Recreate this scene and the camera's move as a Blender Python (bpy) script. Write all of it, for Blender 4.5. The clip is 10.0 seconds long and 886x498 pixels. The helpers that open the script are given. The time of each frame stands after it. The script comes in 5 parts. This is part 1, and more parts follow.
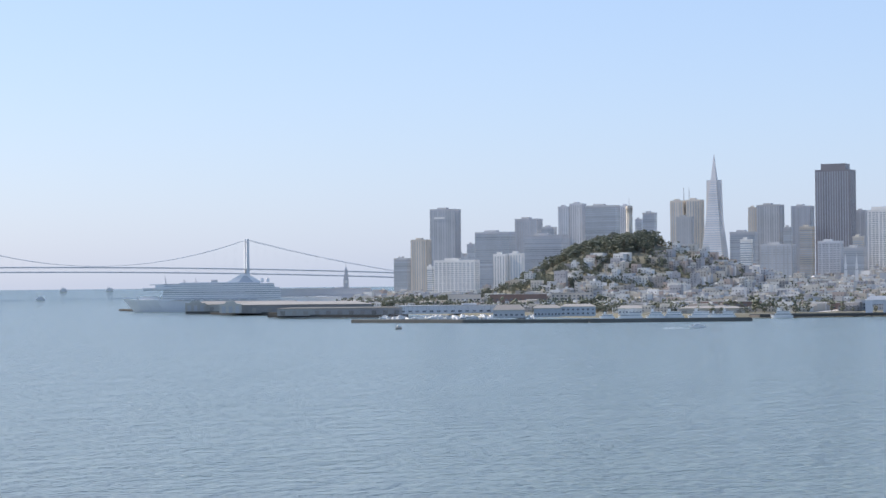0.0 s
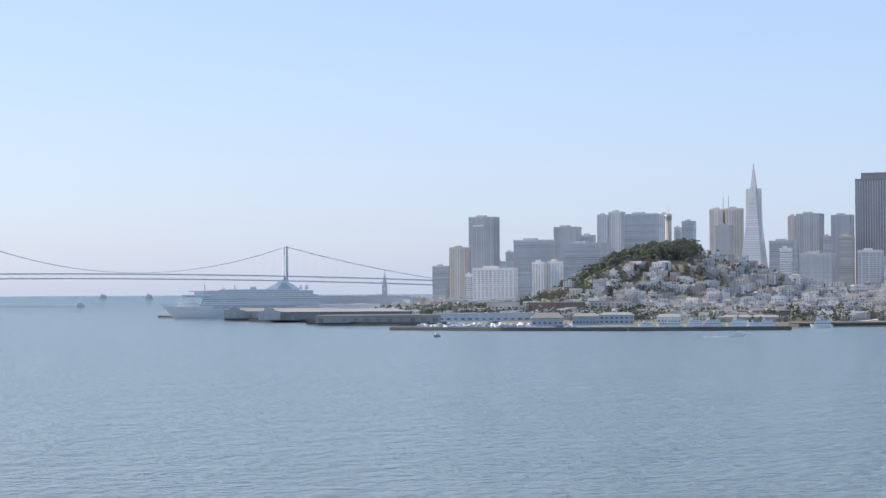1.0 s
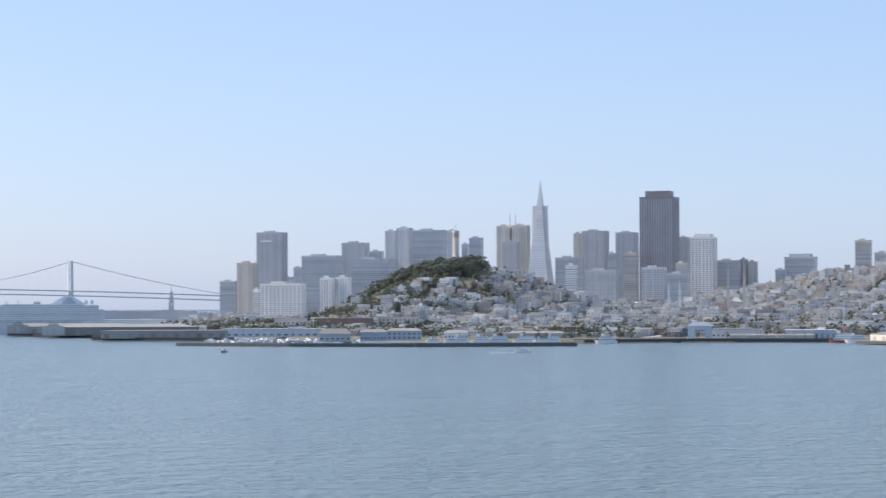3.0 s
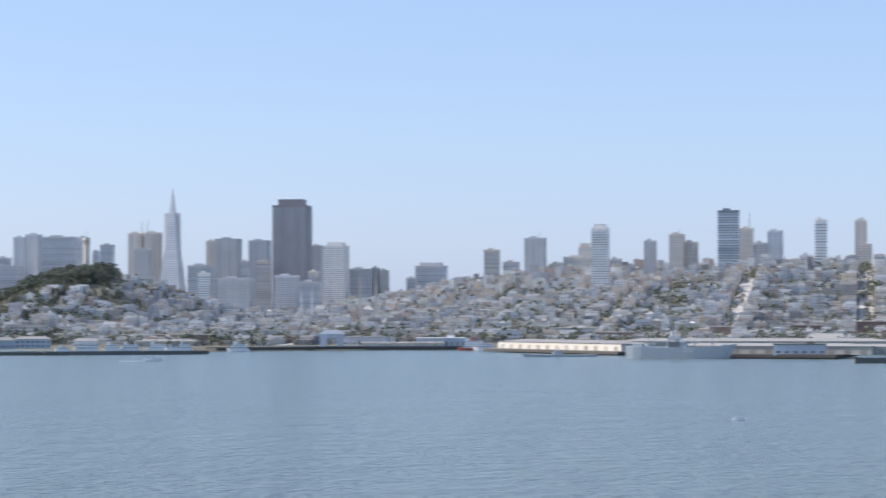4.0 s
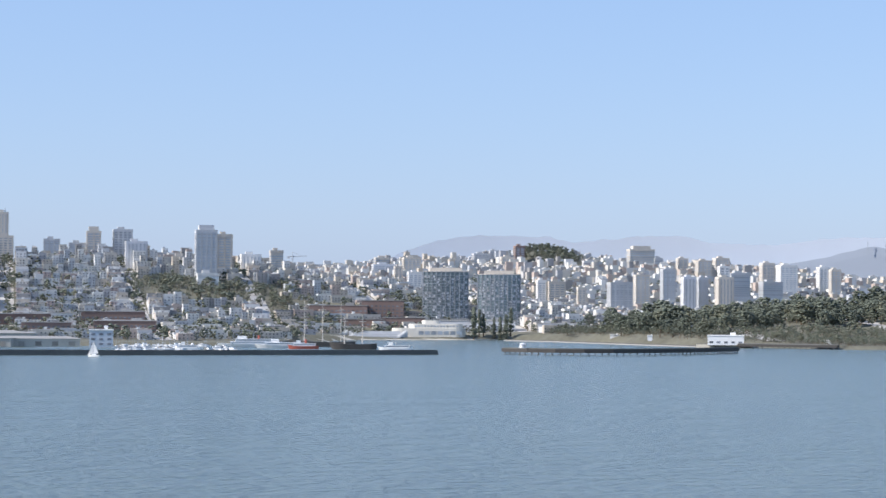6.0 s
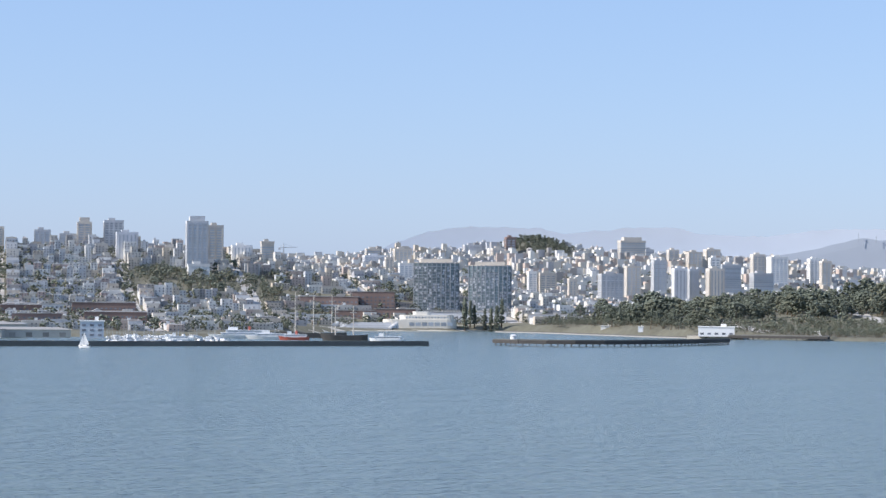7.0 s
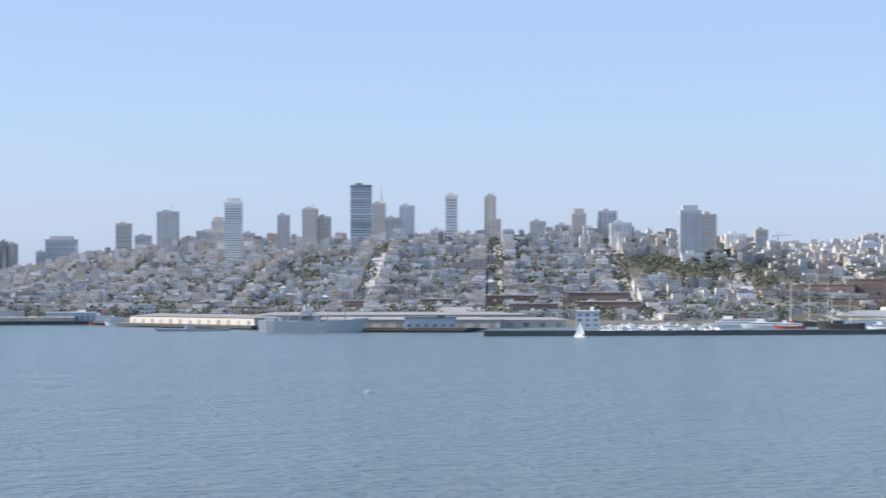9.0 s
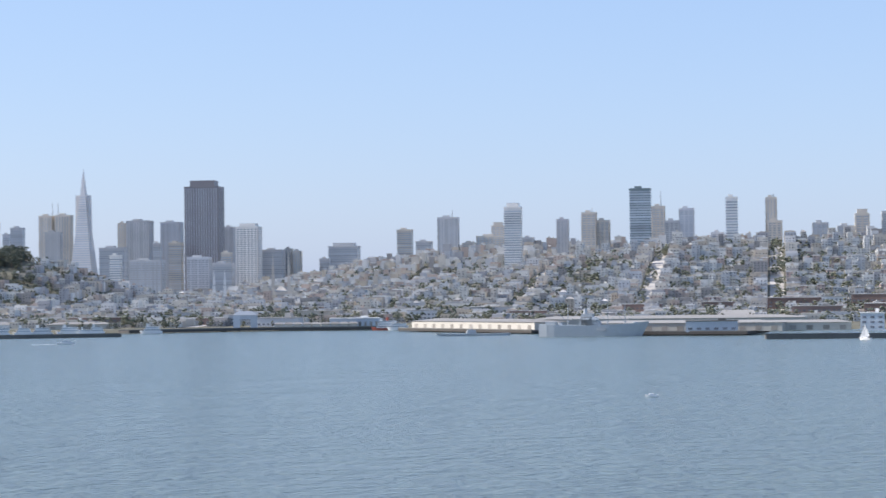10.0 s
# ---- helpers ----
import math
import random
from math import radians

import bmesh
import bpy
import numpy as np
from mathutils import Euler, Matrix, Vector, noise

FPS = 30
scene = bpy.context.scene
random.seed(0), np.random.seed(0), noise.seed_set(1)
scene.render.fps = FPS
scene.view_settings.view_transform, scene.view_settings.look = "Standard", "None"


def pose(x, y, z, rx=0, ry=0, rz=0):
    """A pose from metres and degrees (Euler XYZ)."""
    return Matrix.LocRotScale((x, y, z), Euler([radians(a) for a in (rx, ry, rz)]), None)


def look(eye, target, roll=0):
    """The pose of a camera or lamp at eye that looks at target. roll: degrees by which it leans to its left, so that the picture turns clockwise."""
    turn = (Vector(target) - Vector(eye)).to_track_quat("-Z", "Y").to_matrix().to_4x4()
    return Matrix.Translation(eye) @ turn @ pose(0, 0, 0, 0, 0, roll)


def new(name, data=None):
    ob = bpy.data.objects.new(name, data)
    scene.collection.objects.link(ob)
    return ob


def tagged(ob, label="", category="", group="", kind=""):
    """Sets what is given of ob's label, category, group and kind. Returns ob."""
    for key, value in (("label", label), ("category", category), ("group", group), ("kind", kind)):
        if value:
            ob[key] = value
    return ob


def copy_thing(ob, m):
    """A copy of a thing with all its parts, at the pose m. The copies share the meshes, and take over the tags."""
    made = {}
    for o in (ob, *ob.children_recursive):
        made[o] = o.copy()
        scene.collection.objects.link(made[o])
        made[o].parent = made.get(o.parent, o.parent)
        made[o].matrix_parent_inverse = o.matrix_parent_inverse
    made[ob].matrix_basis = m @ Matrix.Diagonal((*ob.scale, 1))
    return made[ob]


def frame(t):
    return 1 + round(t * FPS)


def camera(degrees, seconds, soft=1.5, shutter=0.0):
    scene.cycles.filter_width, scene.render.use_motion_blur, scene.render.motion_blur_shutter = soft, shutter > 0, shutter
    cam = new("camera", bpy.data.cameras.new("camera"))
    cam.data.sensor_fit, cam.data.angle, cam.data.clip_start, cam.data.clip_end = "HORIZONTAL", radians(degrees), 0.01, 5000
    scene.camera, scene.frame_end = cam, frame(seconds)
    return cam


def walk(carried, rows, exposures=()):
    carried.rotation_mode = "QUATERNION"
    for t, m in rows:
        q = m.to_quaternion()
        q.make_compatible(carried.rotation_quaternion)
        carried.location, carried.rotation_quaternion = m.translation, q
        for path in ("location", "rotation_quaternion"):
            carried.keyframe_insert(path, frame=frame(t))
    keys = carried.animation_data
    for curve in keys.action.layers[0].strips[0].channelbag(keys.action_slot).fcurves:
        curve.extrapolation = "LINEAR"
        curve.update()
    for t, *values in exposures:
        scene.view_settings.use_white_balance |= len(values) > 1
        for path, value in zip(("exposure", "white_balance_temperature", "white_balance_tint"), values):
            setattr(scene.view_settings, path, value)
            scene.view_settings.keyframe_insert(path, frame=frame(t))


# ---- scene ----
cam = camera(22.78, 10.0, soft=1.5, shutter=0.2)
CAM_H = 36.0


def aim(yaw, pitch, roll):
    """A turn on the spot: compass bearing, tilt up, lean."""
    return pose(0, 0, CAM_H, 90 + pitch, 0, -yaw) @ pose(0, 0, 0, 0, 0, roll)


PATH = [
    (0.0, aim(146.050, 0.898, -0.520)), (0.5, aim(145.423, 0.945, -0.493)), (1.0, aim(145.044, 1.106, -0.309)),
    (1.5, aim(145.036, 1.146, -0.134)), (2.0, aim(145.763, 1.198, -0.080)), (2.5, aim(147.609, 1.351, -0.093)),
    (3.0, aim(150.563, 1.496, -0.137)), (3.2, aim(151.799, 1.543, -0.187)), (4.3, aim(164.200, 1.690, 0.010)),
    (4.5, aim(167.038, 1.661, 0.054)), (5.0, aim(173.865, 1.536, 0.192)), (5.5, aim(179.244, 1.539, 0.281)),
    (6.0, aim(182.213, 1.538, 0.389)), (6.2, aim(182.734, 1.509, 0.450)), (7.3, aim(181.995, 1.222, 0.388)),
    (7.5, aim(181.055, 1.173, 0.331)), (8.0, aim(177.952, 1.144, 0.270)), (8.5, aim(174.064, 1.110, 0.088)),
    (9.0, aim(169.647, 0.997, -0.122)), (9.5, aim(165.459, 0.962, -0.340)), (10.0, aim(162.375, 1.147, -0.620)),
]
walk(cam, PATH, [(0.0, 0.58, 6800, 14.5), (2.5, 0.57, 6750, 14.5), (4.5, 0.51, 6500, 14.5), (6.2, 0.42, 6350, 13.5), (7.3, 0.42, 6350, 13.5), (8.5, 0.46, 6400, 14.0), (10.0, 0.54, 6600, 14.5)])

# ---- world and sun ----
SUN_AZ, SUN_EL = 76.5, 37.0
world = bpy.data.worlds.new("world")
scene.world = world
world.use_nodes = True
wn = world.node_tree
sky = wn.nodes.new("ShaderNodeTexSky")
sky.sky_type = "NISHITA"
sky.sun_disc = False
sky.sun_elevation, sky.sun_rotation = radians(SUN_EL), radians(SUN_AZ)
sky.altitude, sky.air_density, sky.dust_density, sky.ozone_density = 0, 1.0, 0.75, 1.0
# thin even haze over the whole sky
hazy = wn.nodes.new("ShaderNodeVectorMath")
hazy.operation = "ADD"
hazy.inputs[1].default_value = (2.65, 4.40, 7.85)
wn.links.new(sky.outputs[0], hazy.inputs[0])
wn.links.new(hazy.outputs[0], wn.nodes["Background"].inputs[0])
wn.nodes["Background"].inputs[1].default_value = 0.0505
sun = new("sun", bpy.data.lights.new("sun", "SUN"))
sun.data.energy, sun.data.angle, sun.data.color = 4.8, radians(0.5), (1.0, 0.95, 0.87)
sa, se = radians(SUN_AZ), radians(SUN_EL)
sun.matrix_world = look((2000 * math.sin(sa) * math.cos(se), 2000 * math.cos(sa) * math.cos(se), 2000 * math.sin(se)), (0, 0, 0))


# ---- materials ----
def material(name, colour, rough=0.8, vary=0.15, grain=0.5, blotch=0.03, bump=0.0, metal=0.0, island=False, piece=True, spec=0.5):
    m = bpy.data.materials.new(name)
    m.use_nodes = True
    n, l = m.node_tree.nodes, m.node_tree.links
    b = n["Principled BSDF"]
    b.inputs["Roughness"].default_value, b.inputs["Metallic"].default_value = rough, metal
    b.inputs["Specular IOR Level"].default_value = spec
    geo = n.new("ShaderNodeNewGeometry")
    fine, broad = n.new("ShaderNodeTexNoise"), n.new("ShaderNodeTexNoise")
    fine.inputs["Scale"].default_value, broad.inputs["Scale"].default_value = grain, blotch
    fine.inputs["Detail"].default_value, broad.inputs["Detail"].default_value = 5, 4
    for t in (fine, broad):
        l.new(geo.outputs["Position"], t.inputs["Vector"])
    a = n.new("ShaderNodeMath")
    a.operation = "ADD"
    l.new(fine.outputs["Fac"], a.inputs[0])
    l.new(broad.outputs["Fac"], a.inputs[1])
    last = a.outputs[0]
    total = 1.0
    if piece:
        c = n.new("ShaderNodeMath")
        c.operation = "ADD"
        l.new(last, c.inputs[0])
        if island:
            l.new(geo.outputs["Random Per Island"], c.inputs[1])
        else:
            info = n.new("ShaderNodeObjectInfo")
            l.new(info.outputs["Random"], c.inputs[1])
        last, total = c.outputs[0], 1.5
    r = n.new("ShaderNodeMapRange")
    r.inputs["From Min"].default_value, r.inputs["From Max"].default_value = total - 0.75, total + 0.75
    r.inputs["To Min"].default_value, r.inputs["To Max"].default_value = 1 - 1.5 * vary, 1 + 1.5 * vary
    l.new(last, r.inputs["Value"])
    mix = n.new("ShaderNodeVectorMath")
    mix.operation = "SCALE"
    mix.inputs[0].default_value = colour
    l.new(r.outputs[0], mix.inputs["Scale"])
    l.new(mix.outputs[0], b.inputs["Base Color"])
    if bump:
        bp = n.new("ShaderNodeBump")
        bp.inputs["Strength"].default_value, bp.inputs["Distance"].default_value = bump, 0.3
        l.new(fine.outputs["Fac"], bp.inputs["Height"])
        l.new(bp.outputs[0], b.inputs["Normal"])
    return m


def palette(name, colours, rough=0.85, vary=0.12, grain=0.4):
    """Painted walls, each island of the mesh in one of several paints, with weathering."""
    m = material(name, (1, 1, 1), rough, vary, grain, 0.05, piece=False)
    n, l = m.node_tree.nodes, m.node_tree.links
    geo = n.new("ShaderNodeNewGeometry")
    ramp = n.new("ShaderNodeValToRGB")
    ramp.color_ramp.interpolation = "CONSTANT"
    while len(ramp.color_ramp.elements) < len(colours):
        ramp.color_ramp.elements.new(0.5)
    for i, c in enumerate(colours):
        ramp.color_ramp.elements[i].position = i / len(colours)
        ramp.color_ramp.elements[i].color = (*c, 1)
    l.new(geo.outputs["Random Per Island"], ramp.inputs[0])
    scale = [x for x in n if x.bl_idname == "ShaderNodeVectorMath"][0]
    l.new(ramp.outputs[0], scale.inputs[0])
    return m


M_WHITE = material("white_concrete", (0.74, 0.73, 0.70), 0.8, 0.08)
M_PALE = material("pale_concrete", (0.56, 0.57, 0.59), 0.7, 0.1)
M_BEIGE = material("beige_stone", (0.58, 0.53, 0.46), 0.85, 0.12)
M_GREY = material("grey_concrete", (0.46, 0.47, 0.48), 0.8, 0.12)
M_DARK = material("slate_cladding", (0.45, 0.46, 0.48), 0.5, 0.1)
M_GRANITE = material("brown_granite", (0.225, 0.215, 0.23), 0.4, 0.12)
M_GLASSY = material("blue_glass", (0.22, 0.275, 0.285), 0.25, 0.3, metal=0.4)
M_BRICK = material("red_brick", (0.235, 0.165, 0.14), 0.9, 0.2, 1.5)
M_GLASS = material("coated_window_glass", (0.40, 0.43, 0.46), 0.3, 0.25, metal=0.6)
M_ROOF = material("tar_and_gravel_roof", (0.37, 0.36, 0.345), 0.9, 0.45, 0.6, island=True)
M_PANE = material("dark_house_window", (0.16, 0.17, 0.19), 0.2, 0.4, spec=0.7)
M_HULL = material("white_ship_paint", (0.76, 0.76, 0.75), 0.4, 0.05)
M_STEEL = material("grey_painted_steel", (0.30, 0.33, 0.36), 0.5, 0.12)
M_ROAD = material("worn_concrete_street", (0.42, 0.40, 0.37), 0.9, 0.12, 0.3, piece=False)
M_LAND = material("city_ground", (0.13, 0.125, 0.09), 0.95, 0.4, 0.2, 0.01, piece=False)
M_BARK = material("bark", (0.10, 0.075, 0.05), 0.95, 0.3)
M_LEAF = material("dark_leaves", (0.095, 0.11, 0.08), 0.8, 0.35, 0.8, island=True)
M_LEAF2 = material("dry_leaves", (0.115, 0.122, 0.082), 0.8, 0.35, 0.8, island=True)
M_HOUSE = palette("painted_house_walls", [(0.62, 0.61, 0.57), (0.48, 0.45, 0.40), (0.68, 0.67, 0.64), (0.38, 0.38, 0.39), (0.50, 0.44, 0.36),
                                          (0.45, 0.47, 0.49), (0.55, 0.52, 0.46), (0.30, 0.29, 0.28), (0.45, 0.37, 0.32), (0.58, 0.58, 0.57)])


def water_material():
    m = bpy.data.materials.new("bay_water")
    m.use_nodes = True
    n, l = m.node_tree.nodes, m.node_tree.links
    b = n["Principled BSDF"]
    b.inputs["Base Color"].default_value = (0.12, 0.165, 0.17, 1)
    b.inputs["Roughness"].default_value, b.inputs["IOR"].default_value = 0.2, 1.33
    geo = n.new("ShaderNodeNewGeometry")
    height = None
    for size, weight in ((1.1, 0.16), (0.42, 0.85), (0.14, 1.3), (0.03, 1.6), (0.008, 3.0)):
        t = n.new("ShaderNodeTexNoise")
        t.inputs["Scale"].default_value, t.inputs["Detail"].default_value = size, 4
        mp = n.new("ShaderNodeMapping")
        mp.inputs["Rotation"].default_value = (0, 0, radians(-20))
        mp.inputs["Scale"].default_value = (0.85, 1.0, 1.0)
        l.new(geo.outputs["Position"], mp.inputs["Vector"])
        l.new(mp.outputs[0], t.inputs["Vector"])
        k = n.new("ShaderNodeMath")
        k.operation = "MULTIPLY_ADD"
        k.inputs[1].default_value = weight
        l.new(t.outputs["Fac"], k.inputs[0])
        if height:
            l.new(height, k.inputs[2])
        height = k.outputs[0]
    bp = n.new("ShaderNodeBump")
    bp.inputs["Strength"].default_value, bp.inputs["Distance"].default_value = 1.0, 2.2
    l.new(height, bp.inputs["Height"])
    l.new(bp.outputs[0], b.inputs["Normal"])
    return m


M_WATER = water_material()



# ---- mesh helpers ----
class Geo:
    """Collects faces, each with a material slot, for one mesh."""

    def __init__(self):
        self.v, self.f, self.m = [], [], []

    def face(self, pts, slot=0):
        i = len(self.v)
        self.v += [tuple(p) for p in pts]
        self.f.append(tuple(range(i, i + len(pts))))
        self.m.append(slot)

    def mesh(self, pts, faces, slot=0):
        i = len(self.v)
        self.v += [tuple(p) for p in pts]
        self.f += [tuple(i + k for k in f) for f in faces]
        self.m += [slot] * len(faces)

    def prism(self, poly, z0, z1, slot=0, top=None, grow=1.0):
        """A prism over a counter-clockwise outline; the top may be shrunk by grow."""
        n = len(poly)
        cx, cy = sum(p[0] for p in poly) / n, sum(p[1] for p in poly) / n
        up = [(cx + (x - cx) * grow, cy + (y - cy) * grow, z1) for x, y in poly]
        i = len(self.v)
        self.v += [(x, y, z0) for x, y in poly] + up
        for k in range(n):
            j = (k + 1) % n
            self.f.append((i + k, i + j, i + n + j, i + n + k))
            self.m.append(slot)
        self.f.append(tuple(range(i + n, i + 2 * n)))
        self.m.append(slot if top is None else top)
        self.f.append(tuple(range(i + n - 1, i - 1, -1)))
        self.m.append(slot)

    def box(self, x, y, z0, sx, sy, sz, rot=0.0, slot=0, top=None, grow=1.0):
        c, s = math.cos(rot), math.sin(rot)
        self.prism([(x + a * sx / 2 * c - b * sy / 2 * s, y + a * sx / 2 * s + b * sy / 2 * c) for a, b in ((-1, -1), (1, -1), (1, 1), (-1, 1))], z0, z0 + sz, slot, top, grow)

    def tube(self, a, b, ra, rb, sides=6, slot=0):
        a, b = Vector(a), Vector(b)
        q = (b - a).to_track_quat("Z", "Y")
        ring = [(math.cos(2 * math.pi * k / sides), math.sin(2 * math.pi * k / sides)) for k in range(sides)]
        pts = [a + q @ Vector((x * ra, y * ra, 0)) for x, y in ring] + [b + q @ Vector((x * rb, y * rb, 0)) for x, y in ring]
        faces = [(k, (k + 1) % sides, sides + (k + 1) % sides, sides + k) for k in range(sides)]
        faces += [tuple(range(sides, 2 * sides)), tuple(range(sides - 1, -1, -1))]
        self.mesh(pts, faces, slot)

    def data(self, name, *mats):
        me = bpy.data.meshes.new(name)
        me.from_pydata(self.v, [], self.f)
        for m in mats:
            me.materials.append(m)
        if len(mats) > 1:
            me.polygons.foreach_set("material_index", self.m)
        me.update()
        return me


def part(name, geo, mats, parent=None, label="", at=None):
    """One mesh object, under a thing or a part."""
    mats = mats if isinstance(mats, (tuple, list)) else (mats,)
    ob = new(name, geo if isinstance(geo, bpy.types.Mesh) else geo.data(name, *mats))
    ob.parent = parent
    if at is not None:
        ob.location = at
    return tagged(ob, label=label)


def thing(name, label, category, m=None, group="", kind=""):
    ob = new(name)
    if m is not None:
        ob.matrix_basis = m
    return tagged(ob, label, category, group, kind)


# ---- plan: bearings from the lookout, and the street grid turned nine degrees ----
GRID = radians(9)


def spot(az, d):
    return d * math.sin(radians(az)), d * math.cos(radians(az))


def plan(u, v):
    """u east along the cross streets, v south along the hill streets."""
    s, c = math.sin(radians(171)), math.cos(radians(171))
    return v * s - u * c, v * c + u * s


def unplan(x, y):
    s, c = math.sin(radians(171)), math.cos(radians(171))
    return -x * c + y * s, x * s + y * c


SHORE_U = [-2600, -1300, -760, -700, -660, -622, -585, -545, -380, -330, -240, 0, 200, 360, 520, 640, 800, 1000, 1300, 1700, 2050, 2600]
SHORE_V = [1700, 1750, 1925, 2040, 2150, 2300, 2420, 2450, 2410, 2320, 2010, 2000, 2000, 2200, 2150, 2060, 2080, 2200, 2520, 3050, 3750, 4600]


def shore(u):
    return np.interp(u, SHORE_U, SHORE_V)


def hill(u, v, u0, v0, su, sv, h, p=2.0):
    return h * np.exp(-np.abs((u - u0) / su) ** p - np.abs((v - v0) / sv) ** p)


def ground(u, v):
    """Height of the land over the bay."""
    u, v = np.asarray(u, float), np.asarray(v, float)
    inland = v - shore(u)
    z = 3.0 + np.clip(inland, 0, 2500) * 0.010
    east = u > 1052
    z = z + 80 * np.exp(-np.abs((u - 1052) / np.where(east, 122, 165)) ** np.where(east, 2.6, 2) - ((v - 2880) / 240) ** 2)
    z = z + hill(u, v, -80, 3060, 560, 520, 82, 2.6)
    z = z + hill(u, v, 420, 3950, 480, 420, 82, 2.4)
    z = z + hill(u, v, -1000, 4150, 900, 600, 92, 2.4)
    z = z + hill(u, v, -1000, 4080, 80, 120, 30)
    z = z + hill(u, v, -1000, 2260, 300, 190, 22, 2.8)
    z = z - hill(u, v, -410, 2470, 170, 130, 14)
    z = np.maximum(z, 2.6)
    edge = np.clip(inland / 12.0, -1, 0)
    return np.where(inland < 0, edge * 8 + 3.0, z)


def ground_at(x, y):
    return float(ground(*unplan(x, y)))


# ---- water, land, distance ----
def water_rise(r):
    """The far bay lifts a little, so that its rim meets the true horizon."""
    return 30.0 * (max(0.0, r - 4200) / 750) ** 2


def build_land():
    us, vs = np.arange(-2400, 2601, 25.0), np.concatenate([np.arange(1600, 3400, 12.0), np.arange(3400, 5001, 40.0)])
    U, V = np.meshgrid(us, vs)
    Z = ground(U, V)
    s, c = math.sin(radians(171)), math.cos(radians(171))
    X, Y = V * s - U * c, V * c + U * s
    pts = np.stack([X, Y, Z], -1).reshape(-1, 3)
    nu, nv = len(us), len(vs)
    i = (np.arange(nv - 1)[:, None] * nu + np.arange(nu - 1)[None, :]).reshape(-1)
    faces = np.stack([i, i + nu, i + nu + 1, i + 1], -1)
    keep = (Z.reshape(-1)[faces] > -4.5).any(1)
    me = bpy.data.meshes.new("ground")
    me.from_pydata(pts.tolist(), [], faces[keep].tolist())
    me.materials.append(M_LAND)
    me.polygons.foreach_set("use_smooth", [True] * len(me.polygons))
    tagged(new("ground", me), "hilly built-up city ground, grey and dry", "ground", kind="structure")
    g = Geo()
    n = 72
    rings = [0, 300, 800, 1600, 3000, 4200, 4350, 4500, 4650, 4800, 4950]
    far = Geo()
    for a, b in zip(rings, rings[1:]):
        sheet = far if a >= 4200 else g
        for k in range(n):
            t0, t1 = 2 * math.pi * k / n, 2 * math.pi * (k + 1) / n
            za, zb = water_rise(a), water_rise(b)
            p = [(b * math.cos(t0), b * math.sin(t0), zb), (b * math.cos(t1), b * math.sin(t1), zb)]
            p += [(a * math.cos(t1), a * math.sin(t1), za), (a * math.cos(t0), a * math.sin(t0), za)] if a else [(0, 0, 0)]
            sheet.face(p)
    part("water", g, M_WATER)
    tagged(part("backdrop_water", far, M_WATER), "pale hazy water along the far horizon", "water", kind="structure")
    tagged(bpy.data.objects["water"], "blue-grey rippled bay water under a clear sky", "water", kind="structure")


build_land()
# ---- tall buildings ----
def tower(label, az, d, w, dep, top, style, mat, crown=0, mast=0, mast_x=-0.2, sign=False, rot=GRID, name="high_rise", category="building"):
    x, y = spot(az, d)
    base = min(ground_at(x + a * w / 2, y + b * dep / 2) for a in (-1, 1) for b in (-1, 1)) - 1.0
    t = thing(name, label, category, Matrix.Translation((x, y, base)) @ Matrix.Rotation(rot, 4, "Z"))
    h = top - base
    floor = 3.9 if h > 70 else 3.3
    head = float(crown)
    hb = h - head
    core = M_GLASS if style in ("pier", "grid") else mat
    g = Geo()
    g.box(0, 0, 0, w, dep, hb - 1.2)
    part("wall", g, core, t)
    g = Geo()
    g.box(0, 0, hb - 3.5, w + 0.8, dep + 0.8, 3.5, top=1)
    g.box(w * 0.1, 0, hb, w * 0.35, dep * 0.5, 3.2 if not crown else head * 0.9, top=1)
    if crown:
        g.box(0, 0, hb, w * 0.72, dep * 0.72, head, top=1)
    part("roof", g, (mat, M_ROOF), t)
    if sign:
        g = Geo()
        g.box(w * 0.12, dep / 2 + 0.8, hb - 19, w * 0.42, 0.5, 3.2)
        part("sign", g, M_HULL, t, "pale plain sign bar")
    if mast:
        g = Geo()
        g.tube((w * mast_x, 0, hb), (w * mast_x, 0, h + mast), 0.8, 0.4)
        part("mast", g, M_STEEL, t)
    n = int((hb - 4) / floor)
    if style in ("band", "glass", "grid"):
        g = Geo()
        if style == "grid":
            g.box(0, 0, 0, w + 0.5, dep + 0.5, floor * 0.5)
            me = g.data("spandrel", mat)
            for k in range(n + 1):
                part("spandrel", me, mat, t, at=(0, 0, k * floor))
        else:
            g.box(0, 0, 0, w + 0.4, dep + 0.4, floor * (0.45 if style == "band" else 0.7))
            me = g.data("window_band", M_GLASS)
            for k in range(n):
                part("window_band", me, M_GLASS, t, at=(0, 0, 1.2 + k * floor))
    if style in ("pier", "grid"):
        step = 5.0 if style == "pier" else 6.5
        wide = step * (0.66 if style == "pier" else 0.36)
        for face, (across, out) in enumerate(((w, dep), (dep, w))):
            m = max(2, int(across / step))
            for sgn in (-1, 1):
                g = Geo()
                g.box(0, 0, 0, wide, 0.7, hb - 2) if face == 0 else g.box(0, 0, 0, 0.7, wide, hb - 2)
                me = g.data("pier", mat)
                for k in range(m + 1):
                    p = (k / m - 0.5) * (across - wide + 0.7)
                    part("pier", me, mat, t, at=(p, sgn * out / 2, 0) if face == 0 else (sgn * out / 2, p, 0))
    if style == "plain":
        g = Geo()
        g.box(0, 0, 0, w + 0.6, dep + 0.6, 1.0)
        part("plinth", g, mat, t)
    return t


